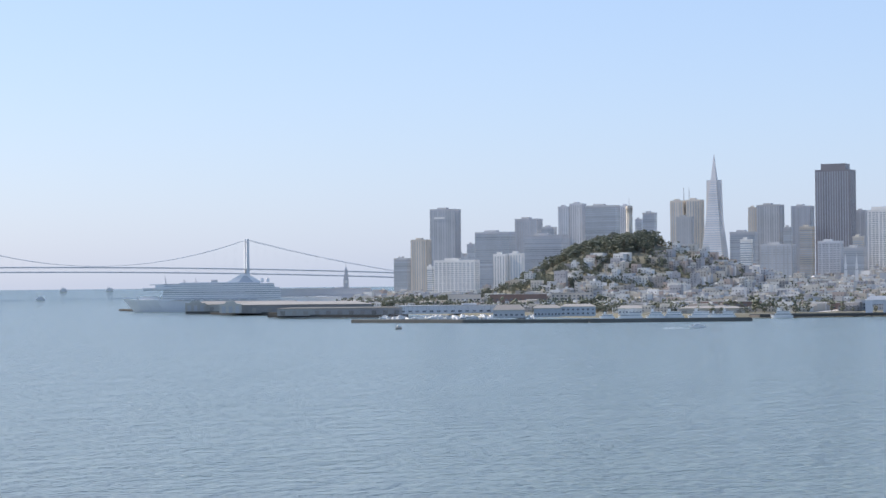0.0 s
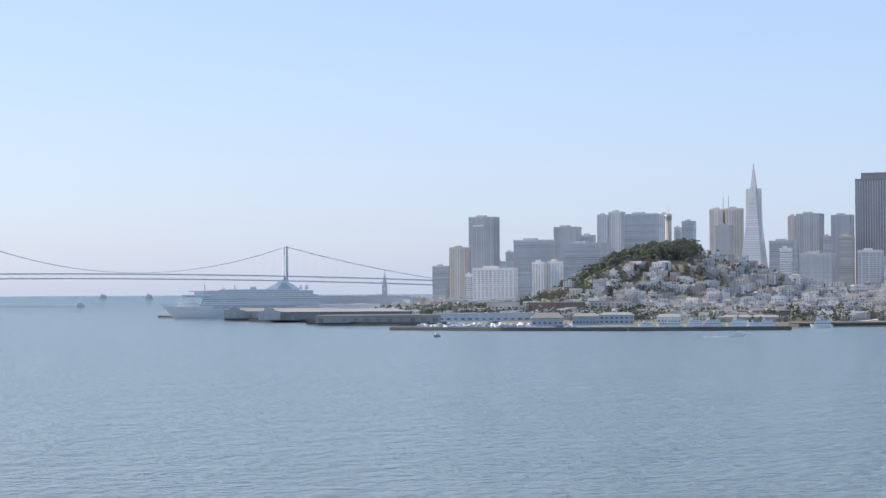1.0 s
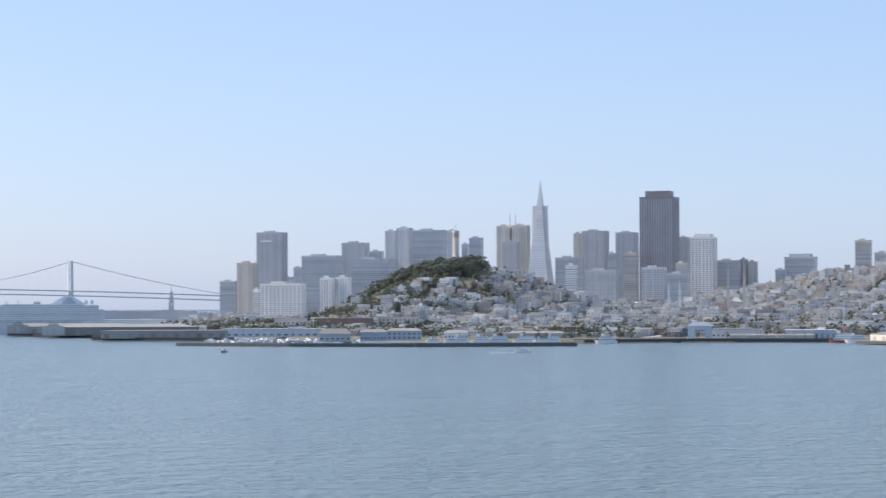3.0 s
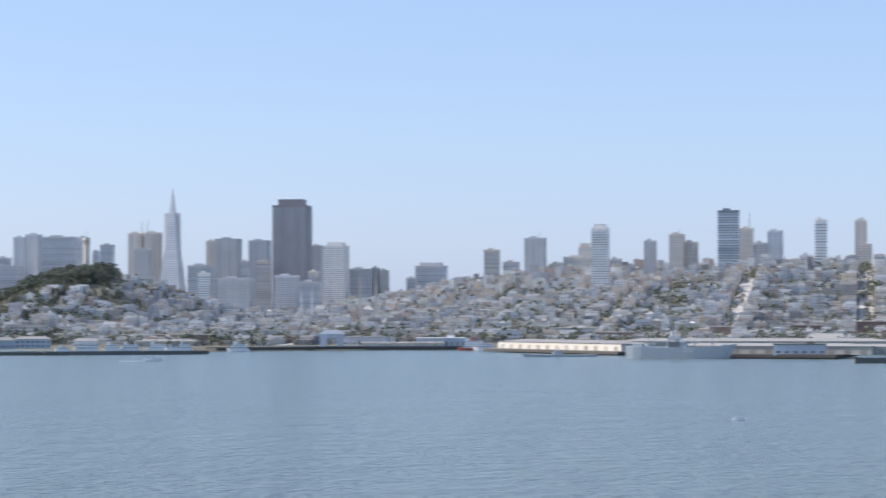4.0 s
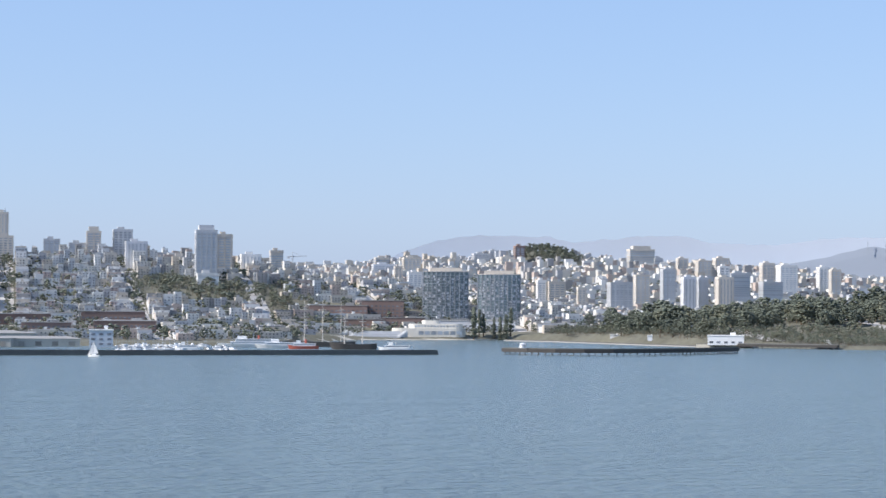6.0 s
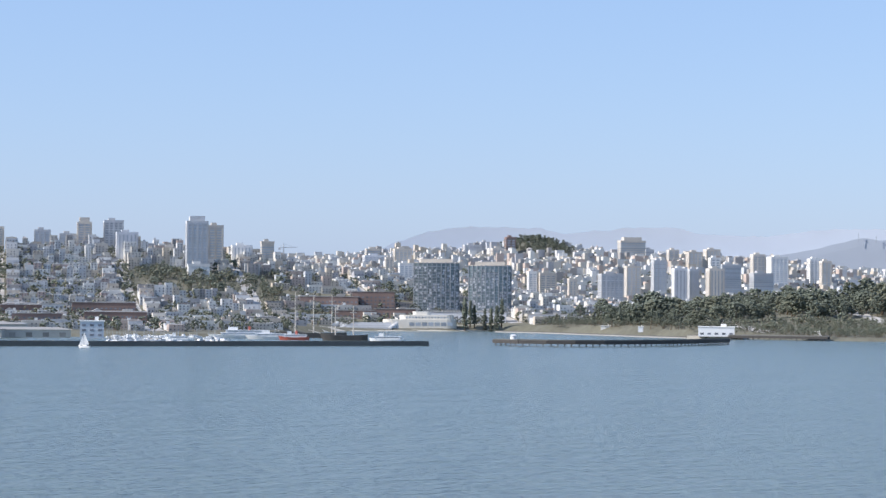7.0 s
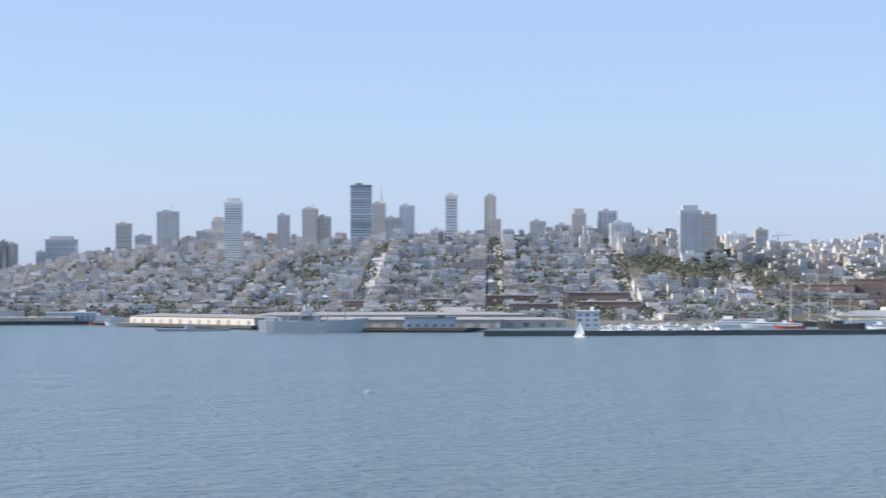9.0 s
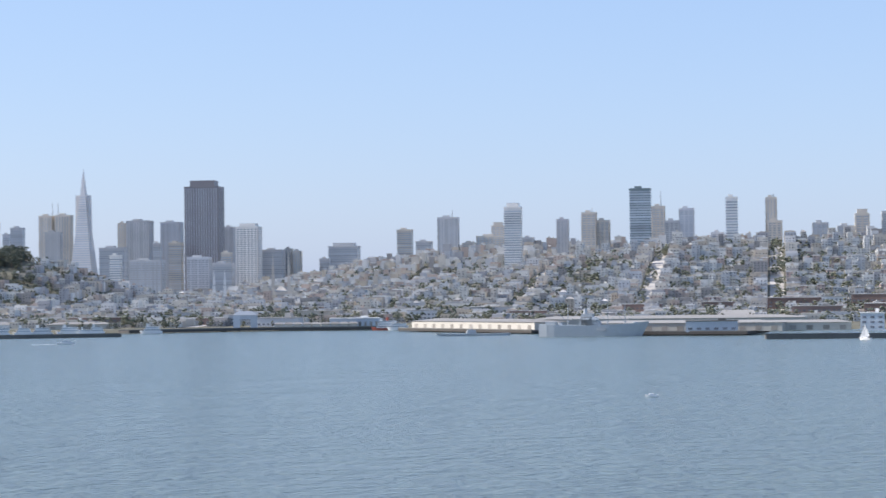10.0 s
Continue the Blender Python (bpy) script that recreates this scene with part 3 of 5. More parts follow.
def bridge():
    t = thing("suspension_bridge", "grey steel double-deck suspension bridge across the bay", "bridge")
    a, b = Vector((2770.0, -3970.0, 0)), Vector((4430.0, -1870.0, 0))
    way = (b - a).normalized()
    side = Vector((-way.y, way.x, 0))
    full = (b - a).length
    s0, sA, sB = 0.0, 0.134 * full, 0.371 * full

    def deck(s):
        f = s / full
        return 60.5 + 105 * f - 155 * f * f

    for name, drop, thick in (("upper_deck", 0.0, 2.4), ("lower_deck", 10.0, 2.4)):
        g = Geo()
        ss = [-150 + 50 * k for k in range(int((full * 0.62 + 150) / 50))]
        for p, q in zip(ss, ss[1:]):
            A, B = a + way * p, a + way * q
            za, zb = deck(p) - drop, deck(q) - drop
            ring = []
            for P, z in ((A, za), (B, zb)):
                ring += [P + side * 9 + Vector((0, 0, z)), P - side * 9 + Vector((0, 0, z)), P - side * 9 + Vector((0, 0, z - thick)), P + side * 9 + Vector((0, 0, z - thick))]
            g.mesh(ring, [(0, 1, 5, 4), (1, 2, 6, 5), (2, 3, 7, 6), (3, 0, 4, 7), (0, 3, 2, 1), (4, 5, 6, 7)])
        part(name, g, M_BRIDGE, t)
    g = Geo()
    s = -150.0
    k = 0
    while s < full * 0.6:
        for e in (-9, 9):
            P, Q = a + way * s + side * e, a + way * (s + 12) + side * e
            zp, zq = deck(s), deck(s + 12)
            g.tube(P + Vector((0, 0, zp - 10 if k % 2 else zp)), Q + Vector((0, 0, zq if k % 2 else zq - 10)), 0.1, 0.1, 4)
        s += 12
        k += 1
    tagged(part("truss", g, M_BRIDGE, t), kind="stuff")
    for s in (sA, sB):
        P = a + way * s
        for e in (-10, 10):
            g = Geo()
            q = P + side * e
            g.box(q.x, q.y, -3, 7.5, 5.0, 138, math.atan2(way.y, way.x), grow=0.72)
            part("tower_leg", g, M_BRIDGE, t)
        for z0, z1 in ((12, 56), (76, 95), (95, 113), (113, 130)):
            g = Geo()
            L, R = P + side * 10, P - side * 10
            g.tube(L + Vector((0, 0, z0)), R + Vector((0, 0, z1)), 0.9, 0.9, 4)
            g.tube(R + Vector((0, 0, z0)), L + Vector((0, 0, z1)), 0.9, 0.9, 4)
            g.tube(L + Vector((0, 0, z1)), R + Vector((0, 0, z1)), 1.3, 1.3, 4)
            part("cross_brace", g, M_BRIDGE, t)
        g = Geo()
        g.box(P.x, P.y, -6, 26, 36, 14, math.atan2(way.y, way.x))
        part("pier_base", g, M_GREY, t)

    def cable(s):
        if s > sA:
            mid, half = (sA + sB) / 2, (sB - sA) / 2
            return deck(mid) + 1.5 + (134 - deck(mid) - 1.5) * ((s - mid) / half) ** 2
        k = (s - s0) / (sA - s0)
        return deck(s0) + (134 - deck(s0)) * (0.72 * k + 0.28 * k * k)

    for e in (-9.5, 9.5):
        g = Geo()
        ss = [s0 + (sB + 120 - s0) * k / 60 for k in range(61)]
        for p, q in zip(ss, ss[1:]):
            A, B = a + way * p + side * e, a + way * q + side * e
            g.tube(A + Vector((0, 0, cable(p))), B + Vector((0, 0, cable(q))), 0.42, 0.42, 5)
        part("main_cable", g, M_BRIDGE, t)
        for k in range(1, 44):
            s = s0 + (sB - s0) * k / 44
            if cable(s) - deck(s) < 3:
                continue
            g = Geo()
            A = a + way * s + side * e
            g.tube(A + Vector((0, 0, deck(s))), A + Vector((0, 0, cable(s))), 0.06, 0.06, 3)
            part("hanger", g, M_BRIDGE, t)
    for k in range(3):
        P = a + way * (-40 - 55 * k)
        g = Geo()
        g.box(P.x, P.y, 0, 5, 16, deck(0) - 9.5, math.atan2(way.y, way.x))
        part("approach_pier", g, M_BRIDGE, t)


M_BRIDGE = material("bridge_grey_paint", (0.56, 0.58, 0.60), 0.55, 0.1)
bridge()


def church(label, az1, az2, d, top, mat):
    x, y = spot((az1 + az2) / 2, d)
    z = ground_at(x, y)
    t = thing("church", label, "church", facing((az1 + az2) / 2, d, z))
    gap = radians(abs(az2 - az1)) * d
    h = top - z
    g = Geo()
    g.box(0, 16, -2, gap * 0.8, 36, h * 0.26, top=1)
    g.prism([(-gap * 0.4, -2.2), (gap * 0.4, -2.2), (gap * 0.4, 34), (-gap * 0.4, 34)], h * 0.26 - 2, h * 0.36 - 2, 1, grow=0.3)
    part("nave", g, (mat, M_ROOF), t)
    for s in (-1, 1):
        g = Geo()
        g.box(s * gap / 2, 0, -2, 4.6, 4.6, h * 0.6)
        g.box(s * gap / 2, 0, h * 0.58, 3.6, 3.6, h * 0.14)
        g.box(s * gap / 2, 0, h * 0.72, 2.8, 2.8, h * 0.28, grow=0.05)
        part("steeple", g, mat, t)


church("white church with twin pointed steeples", 156.42, 156.70, 3150, 73, M_WHITE)
church("sandy church with twin pointed steeples", 157.95, 158.36, 3350, 101, M_BEIGE)


def curved_slab(label, az, d, w, top):
    """A broad apartment slab whose ends bend back, with a balcony line at every storey."""
    x, y = spot(az, d)
    z = ground_at(x, y) - 1
    t = thing("apartment_slab", label, "building", facing(az, d, z))
    h = top - z
    front = [(w * (k / 8 - 0.5), 5.0 * (2 * k / 8 - 1) ** 2 - 8) for k in range(9)]
    outline = front + [(x, y + 16) for x, y in reversed(front)]
    g = Geo()
    g.prism(outline, 0, h - 2)
    part("wall", g, M_GLASSY, t)
    n = int(h / 3.3)
    for k in range(n):
        g = Geo()
        g.prism([(x * 1.012, y - 1.1) for x, y in front] + [(x * 1.012, y + 16.6) for x, y in reversed(front)], k * 3.3, k * 3.3 + 0.55)
        part("balcony_edge", g, M_SLABEDGE, t)
    for k in range(11):
        px = w * (k / 10 - 0.5)
        g = Geo()
        g.box(px, 5.0 * (2 * k / 10 - 1) ** 2 - 8.6, 0, 0.9, 1.4, h - 1)
        part("party_wall", g, M_SLABEDGE, t)
    rnd = random.Random(int(az * 100))
    for k in range(120):
        i, j = rnd.randrange(10), rnd.randrange(n - 1)
        px = w * ((i + 0.5) / 10 - 0.5)
        g = Geo()
        g.box(px + rnd.uniform(-1, 1), 5.0 * (2 * (i + 0.5) / 10 - 1) ** 2 - 8.35, j * 3.3 + 0.95, rnd.uniform(1.5, 3.0), 0.3, 2.1)
        part("blind", g, M_PALE, t)
    g = Geo()
    g.box(0, 4, h - 2, w * 0.7, 9, 5)
    g.prism([(x, y - 0.6) for x, y in front] + [(x, y + 16.3) for x, y in reversed(front)], h - 2, h - 1)
    part("roof", g, M_BEIGE, t)


M_SLABEDGE = material("grey_blue_balcony_concrete", (0.29, 0.31, 0.33), 0.8, 0.2)
curved_slab("curved blue-glazed apartment slab with balconies above the cove", 182.29, 2620, 54, 81)
curved_slab("curved blue-glazed apartment slab beside tall poplars", 183.68, 2620, 51, 78)


def crane(label, az, d, top, jib, turn):
    x, y = spot(az, d)
    z = ground_at(x, y)
    t = thing("tower_crane", label, "crane", facing(az, d, z, turn))
    h = top - z
    g = Geo()
    g.tube((0, 0, -2), (0, 0, h), 1.0, 0.9, 4)
    part("mast", g, M_STEEL, t)
    g = Geo()
    g.tube((-jib * 0.3, 0, h - 4), (jib, 0, h - 3), 0.7, 0.5, 4)
    part("jib", g, M_STEEL, t)
    g = Geo()
    g.box(-jib * 0.28, 0, h - 8, 4, 3, 4)
    part("counterweight", g, M_GREY, t)
    g = Geo()
    g.tube((0, 0, h + 4), (jib * 0.7, 0, h - 3), 0.2, 0.2, 3)
    g.tube((0, 0, h + 4), (-jib * 0.3, 0, h - 4), 0.2, 0.2, 3)
    g.tube((0, 0, h - 1), (0, 0, h + 4), 0.6, 0.4, 4)
    part("tie", g, M_STEEL, t)


crane("slim tower crane above the far roofs", 178.3, 4100, 134, 26, 0)
crane("slim tower crane among distant roofs", 179.15, 4200, 121, 24, 8)
crane("slim tower crane above downtown roofs", 150.62, 4550, 172, 18, 60)


# ---- waterfront ----
M_DOOR = material("brown_loading_door", (0.28, 0.26, 0.23), 0.8, 0.3)
M_TIMBER = material("wet_dark_timber", (0.07, 0.065, 0.06), 0.85, 0.3)
M_QUAYWALL = material("weathered_grey_pier_wall", (0.31, 0.30, 0.285), 0.9, 0.2)
M_CREAM = material("cream_plaster", (0.66, 0.63, 0.56), 0.85, 0.1)
M_MOLE = material("dark_wet_concrete", (0.14, 0.14, 0.13), 0.9, 0.3)
M_SHED = material("cream_shed_wall", (0.47, 0.45, 0.40), 0.85, 0.12)
M_SHEDROOF = material("weathered_shed_roof", (0.24, 0.235, 0.225), 0.9, 0.18)
M_HULLGREY = material("navy_grey_paint", (0.40, 0.43, 0.45), 0.6, 0.1)
M_HULLRED = material("red_hull_paint", (0.38, 0.10, 0.07), 0.5, 0.15)
M_BLUEWALL = material("blue_grey_boards", (0.45, 0.49, 0.53), 0.8, 0.12)
M_SAND = material("pale_sand", (0.42, 0.39, 0.33), 0.95, 0.12, 0.1, piece=False)
M_SAIL = material("white_sailcloth", (0.80, 0.79, 0.76), 0.8, 0.04)
M_FOAM = material("wake_foam", (0.75, 0.78, 0.80), 0.7, 0.2, 0.8)


def pier(label, pts, wide, top=3.2, solid=False, name="pier", wall=None, skirt=2.3):
    """A pier along bearings and distances: a deck, and a wall or rows of piles to the water."""
    t = thing(name, label, "pier", kind="structure")
    xy = [Vector((*spot(a, d), 0)) for a, d in pts]
    g = Geo()
    for p, q in zip(xy, xy[1:]):
        c, w = (p + q) / 2, q - p
        z0 = -3 if solid else top - skirt
        g.box(c.x, c.y, z0, w.length + 1, wide, top - z0, math.atan2(w.y, w.x))
    part("deck", g, wall or (M_MOLE if solid else M_TIMBER), t)
    g = Geo()
    for p, q in zip(xy, xy[1:]):
        c, w = (p + q) / 2, q - p
        n = Vector((-w.y, w.x, 0)).normalized()
        for s in (-1, 1):
            e = c + n * s * (wide / 2 - 0.3)
            g.box(e.x, e.y, top, w.length, 0.5, 0.7, math.atan2(w.y, w.x))
    part("kerb", g, M_MOLE, t)
    if not solid:
        g = Geo()
        g.tube((0, 0, -4), (0, 0, top - 1.2), 0.55, 0.5, 6)
        me = g.data("pile", M_TIMBER)
        for p, q in zip(xy, xy[1:]):
            w = q - p
            n = Vector((-w.y, w.x, 0)).normalized()
            m = max(2, int(w.length / 5))
            near = -1 if (p - n).length < (p + n).length else 1
            for k in range(m):
                for s in (near,):
                    e = p + w * (k + 0.5) / m + n * s * (wide / 2 - 0.8)
                    part("pile", me, M_TIMBER, t, at=(e.x, e.y, 0))
    return t


def gable_hall(label, az, d, length, depth, eave, ridge, wall, roof, z=3.2, turn=0.0, doors=0, name="pier_shed", windows=0, flat=False):
    t = thing(name, label, "building", facing(az, d, z, turn))
    g = Geo()
    g.box(0, 0, -0.5, length, depth, eave + 0.5)
    part("wall", g, wall, t)
    g = Geo()
    a, b = length / 2 + 0.8, depth / 2 + 0.8
    if flat:
        g.box(0, 0, eave, length + 1, depth + 1, 0.8)
        g.box(length * 0.2, 2, eave + 0.8, length * 0.15, depth * 0.3, ridge - eave)
    else:
        hip = min(a * 0.3, b)
        pts = [(-a, -b, eave), (a, -b, eave), (a, b, eave), (-a, b, eave), (-a + hip, 0, ridge), (a - hip, 0, ridge)]
        g.mesh(pts, [(0, 1, 5, 4), (2, 3, 4, 5), (1, 2, 5), (3, 0, 4), (3, 2, 1, 0)])
    part("roof", g, roof, t)
    for k in range(doors):
        g = Geo()
        g.box(length * ((k + 0.5) / doors - 0.5), -depth / 2, 0, min(5, length / doors * 0.45), 0.3, eave * 0.62)
        part("door", g, M_DOOR, t)
    for k in range(windows):
        for row in range(max(1, int(eave / 4.2))):
            g = Geo()
            g.box(length * ((k + 0.5) / windows - 0.5), -depth / 2, 1.3 + row * 3.9, length / windows * 0.5, 0.3, 1.8)
            part("window", g, M_PANE, t)
    return t


# piers along the east waterfront
pier("long low dark cruise pier beside the ship", [(137.82, 3180), (141.6, 2960)], 24)
pier("dark timber pier under a pale arched shed", [(139.5, 2800), (143.0, 2760)], 50)
pier("dark timber pier under a long grey shed", [(140.38, 2690), (144.2, 2560)], 56)
pier("dark timber pier with a long grey shed", [(141.72, 2400), (144.9, 2330)], 40)
gable_hall("long grey pier shed with arched pale portals", 141.0, 2800, 150, 34, 9, 13, M_SHED, M_SHEDROOF, doors=8)
gable_hall("long grey pier shed with arched pale portals", 142.35, 2640, 168, 40, 9.5, 13, M_QUAYWALL, M_SHEDROOF, doors=9)
gable_hall("low dark grey pier shed with a flat roof", 143.35, 2370, 134, 26, 7.5, 8.6, M_QUAYWALL, M_MOLE, doors=11)
gable_hall("pale flat terminal roof beyond the ship", 142.55, 3250, 95, 30, 14, 15, M_HULL, M_HULL, flat=True)
gable_hall("low long dark pier shed far down the waterfront", 142.9, 3600, 160, 30, 26, 28, M_PALE, M_GREY, flat=True)
for az, d in ((139.62, 2781), (140.52, 2617)):
    t = thing("pier_portal", "pale arched gateway front of a pier shed", "gateway", facing(az, d, 3.2))
    g = Geo()
    g.box(0, 0, 0, 26, 2.5, 11)
    part("wall", g, M_SHED, t)
    for k in (-1, 0, 1):
        g = Geo()
        g.box(k * 8, -1.3, 0, 4.4, 0.4, 8.0)
        part("arch", g, M_GREY, t)
    g = Geo()
    g.box(0, 0, 11, 15, 2.4, 3, grow=0.6)
    part("gable", g, M_SHED, t)

# breakwaters and moles
pier("dark concrete breakwater in front of the marina", [(143.72, 2065), (146.6, 1998), (149.84, 1962)], 9, 2.4, True, "breakwater")
pier("dark concrete breakwater in front of the harbour", [(149.84, 1960), (154.0, 1984)], 9, 2.6, True, "breakwater")
pier("long dark concrete breakwater off the fishing harbour", [(170.70, 1615), (176.0, 1642), (182.04, 1702)], 8, 2.9, True, "breakwater")
pier("dark timber quay of the wharf", [(154.1, 2130), (157.0, 2190), (161.4, 2190)], 22)
pier("broad dark timber wharf under long sheds", [(165.3, 1835), (170.5, 1790)], 80)
pier("dark timber wharf edge beside a cream shed", [(161.8, 2095), (165.3, 1905)], 52)
pier("curved dark fishing pier on piles", [(183.86, 1746), (184.5, 1730), (185.2, 1722), (185.9, 1721), (186.6, 1726), (187.3, 1738), (188.0, 1758), (188.6, 1782), (189.2, 1815), (189.77, 1860)], 9, 4.4, skirt=2.7)
pier("dark timber pier below the wooded bluff", [(189.9, 2100), (192.4, 2075)], 10, 4.0)

pier("weathered grey sea wall and promenade round the cove", [(183.9, 2440), (185.0, 2390), (186.2, 2300), (187.6, 2200), (189.4, 2105)], 9, 1.0, True, "promenade", M_QUAYWALL)

pier("pale stone quay under the pumping station", [(188.9, 2125), (190.3, 2115)], 34, 3.2, True, "quay", M_SAND)

# wharf sheds
gable_hall("very long cream wharf shed with loading doors", 168.6, 1815, 165, 40, 6.5, 8.5, M_SHED, M_SHEDROOF, doors=13, turn=-9)
gable_hall("long cream wharf shed with loading doors", 163.5, 2016, 205, 36, 6.5, 9.0, M_SHED, M_SHEDROOF, doors=13, turn=-56.6)
gable_hall("cream wharf shed behind a narrow quay", 168.2, 1960, 240, 40, 8.5, 11, M_SHED, M_SHEDROOF, doors=0)
gable_hall("pale blue wharf office with a dark roof line", 169.32, 1768, 41, 12, 8, 9.5, M_BLUEWALL, M_MOLE, windows=6, flat=True)
gable_hall("blue and white harbour office with square windows", 173.4, 1790, 19, 14, 13, 16, M_BLUEWALL, M_WHITE, windows=3, flat=True)
gable_hall("cream low shed beside the harbour office", 171.6, 1815, 80, 20, 6, 8, M_SHED, M_SHEDROOF, doors=6)
gable_hall("white pavilion with a low pyramid roof", 170.0, 2110, 38, 38, 7, 12, M_SHED, M_SHEDROOF, z=5)
gable_hall("white arcaded ferry terminal at the quay", 160.05, 2230, 50, 18, 8, 10, M_BLUEWALL, M_WHITE, doors=9, flat=True)
gable_hall("low pale market roof by the water", 153.0, 2240, 65, 24, 5.5, 7.5, M_SHED, M_SHEDROOF, doors=6)
gable_hall("two-storey grey gabled pier building", 147.75, 2110, 30, 18, 7, 12, M_GREY, M_SHEDROOF, windows=6)
gable_hall("blue and white pier shops beside the marina", 148.75, 2140, 26, 16, 8, 11, M_BLUEWALL, M_SHEDROOF, windows=8)
gable_hall("blue and white pier shops with a long roof", 149.55, 2170, 34, 16, 9, 11.5, M_BLUEWALL, M_SHEDROOF, windows=7)
gable_hall("white pier restaurant with a gabled roof", 150.9, 2230, 24, 16, 6, 9, M_WHITE, M_SHEDROOF, windows=7)
gable_hall("long grey parking hall behind the marina", 146.2, 2440, 110, 24, 8, 10, M_PALE, M_GREY, windows=14, flat=True)
gable_hall("brown brick warehouse at the foot of the hill", 148.0, 2650, 68, 30, 16, 18, M_BRICK, M_ROOF, z=6, windows=12, flat=True)
gable_hall("beige warehouse flats at the foot of the hill", 149.4, 2650, 50, 26, 17, 19, M_BEIGE, M_ROOF, z=6, windows=10, flat=True)
gable_hall("low tan warehouse flats", 146.6, 2700, 40, 26, 16, 18, M_BEIGE, M_ROOF, z=6, windows=8, flat=True)
gable_hall("long low dark warehouse", 151.8, 2420, 120, 26, 8, 9.5, M_GREY, M_ROOF, z=5, windows=16, flat=True)
gable_hall("low grey flat-roofed garage", 159.3, 2550, 62, 30, 13, 15, M_BRICK, M_ROOF, z=8, windows=10, flat=True)
gable_hall("long flat-roofed motel with dark window band", 169.0, 2260, 110, 30, 9, 11, M_GREY, M_ROOF, z=6, windows=18, flat=True)
gable_hall("long flat-roofed motel with dark window band", 166.2, 2260, 90, 30, 9, 11, M_BEIGE, M_ROOF, z=6, windows=15, flat=True)
tower("dark mid-rise hotel block on the slope", 164.2, 2760, 42, 22, 55, "band", M_DARK)

rnd = random.Random(44)
for k in range(22):
    az = 151.5 + k * 0.95 + rnd.uniform(-0.25, 0.25)
    d = rnd.uniform(2240, 2480)
    x, y = spot(az, d)
    if y > 0 or d * math.cos(radians(az - 171)) < float(shore(unplan(x, y)[0])) + 30:
        continue
    kind, wall = rnd.choice((("grey", M_GREY), ("beige", M_BEIGE), ("pale", M_PALE), ("brick", M_BRICK), ("white", M_WHITE)))
    gable_hall("low flat-roofed " + kind + " waterfront building with dark windows", az, d, rnd.uniform(28, 70), 22, rnd.uniform(6, 11), 13, wall, M_ROOF,
               z=ground_at(x, y), windows=rnd.randrange(6, 12), flat=True, turn=az - 171, name="waterfront_building")

# ferry arch, stalls
t = thing("ferry_arch", "grey wooden ferry arch with a gabled top", "arch", facing(157.22, 2185, 3.2))
for s in (-1, 1):
    g = Geo()
    g.box(s * 8.5, 0, 0, 7, 8, 13)
    part("arch_pier", g, M_PALE, t)
g = Geo()
g.box(0, 0, 9, 10.2, 7.6, 4)
g.box(0, 0, 13, 25, 8.4, 4, grow=0.55)
part("lintel", g, M_PALE, t)
for k in range(9):
    t = gable_hall("small grey-roofed waterfront stall", 158.1 + k * 0.24, 2215, 8, 6, 3.2, 5, M_BEIGE, M_SHEDROOF, name="market_stall")
    t["group"] = "stalls on the quay"

# brick blocks and the old chocolate works
gable_hall("large red brick cannery block", 174.0, 2230, 62, 40, 15, 17, M_BRICK, M_ROOF, z=6, windows=14, flat=True)
gable_hall("dark red brick warehouse with a flat roof", 173.7, 2330, 66, 36, 24, 26, M_BRICK, M_ROOF, z=6, windows=14, flat=True)
gable_hall("low red brick shops with a pale roof", 172.0, 2200, 48, 28, 14, 16, M_BRICK, M_SHEDROOF, z=5, windows=10, flat=True)
gable_hall("white corner hotel with many windows", 172.45, 2330, 26, 20, 21, 23, M_WHITE, M_ROOF, z=7, windows=6, flat=True)
gable_hall("long red brick factory with a pale parapet", 179.5, 2600, 68, 26, 24, 27, M_BRICK, M_SHEDROOF, z=14, windows=14, flat=True)
gable_hall("long red brick factory with a tower end", 180.65, 2620, 50, 26, 28, 31, M_BRICK, M_SHEDROOF, z=16, windows=10, flat=True)
gable_hall("low red brick factory wing", 180.1, 2560, 52, 20, 12, 14, M_BRICK, M_SHEDROOF, z=10, windows=10, flat=True)
gable_hall("low red brick factory wing", 181.2, 2570, 50, 20, 15, 17, M_BRICK, M_SHEDROOF, z=9, windows=10, flat=True)
gable_hall("low dark flat-roofed hall by the cove", 177.9, 2480, 90, 24, 10, 12, M_GREY, M_ROOF, z=5, windows=14, flat=True)
gable_hall("long grey low apartments behind poplars", 183.1, 2560, 90, 18, 12, 13.5, M_PALE, M_ROOF, z=9, windows=18, flat=True)
gable_hall("long grey low apartments behind poplars", 185.2, 2540, 45, 18, 11, 13, M_PALE, M_ROOF, z=8, windows=10, flat=True)

# streamlined bathhouse museum
t = thing("museum", "cream streamlined bathhouse museum with rounded ends", "museum", facing(181.86, 2500, 4))
g = Geo()


def stadium(w, d, n=8):
    r = d / 2
    return [(w / 2 - r + r * math.cos(a), r * math.sin(a)) for a in [math.pi * (k / n - 0.5) for k in range(n + 1)]] + [(-w / 2 + r + r * math.cos(a), r * math.sin(a)) for a in [math.pi * (k / n + 0.5) for k in range(n + 1)]]


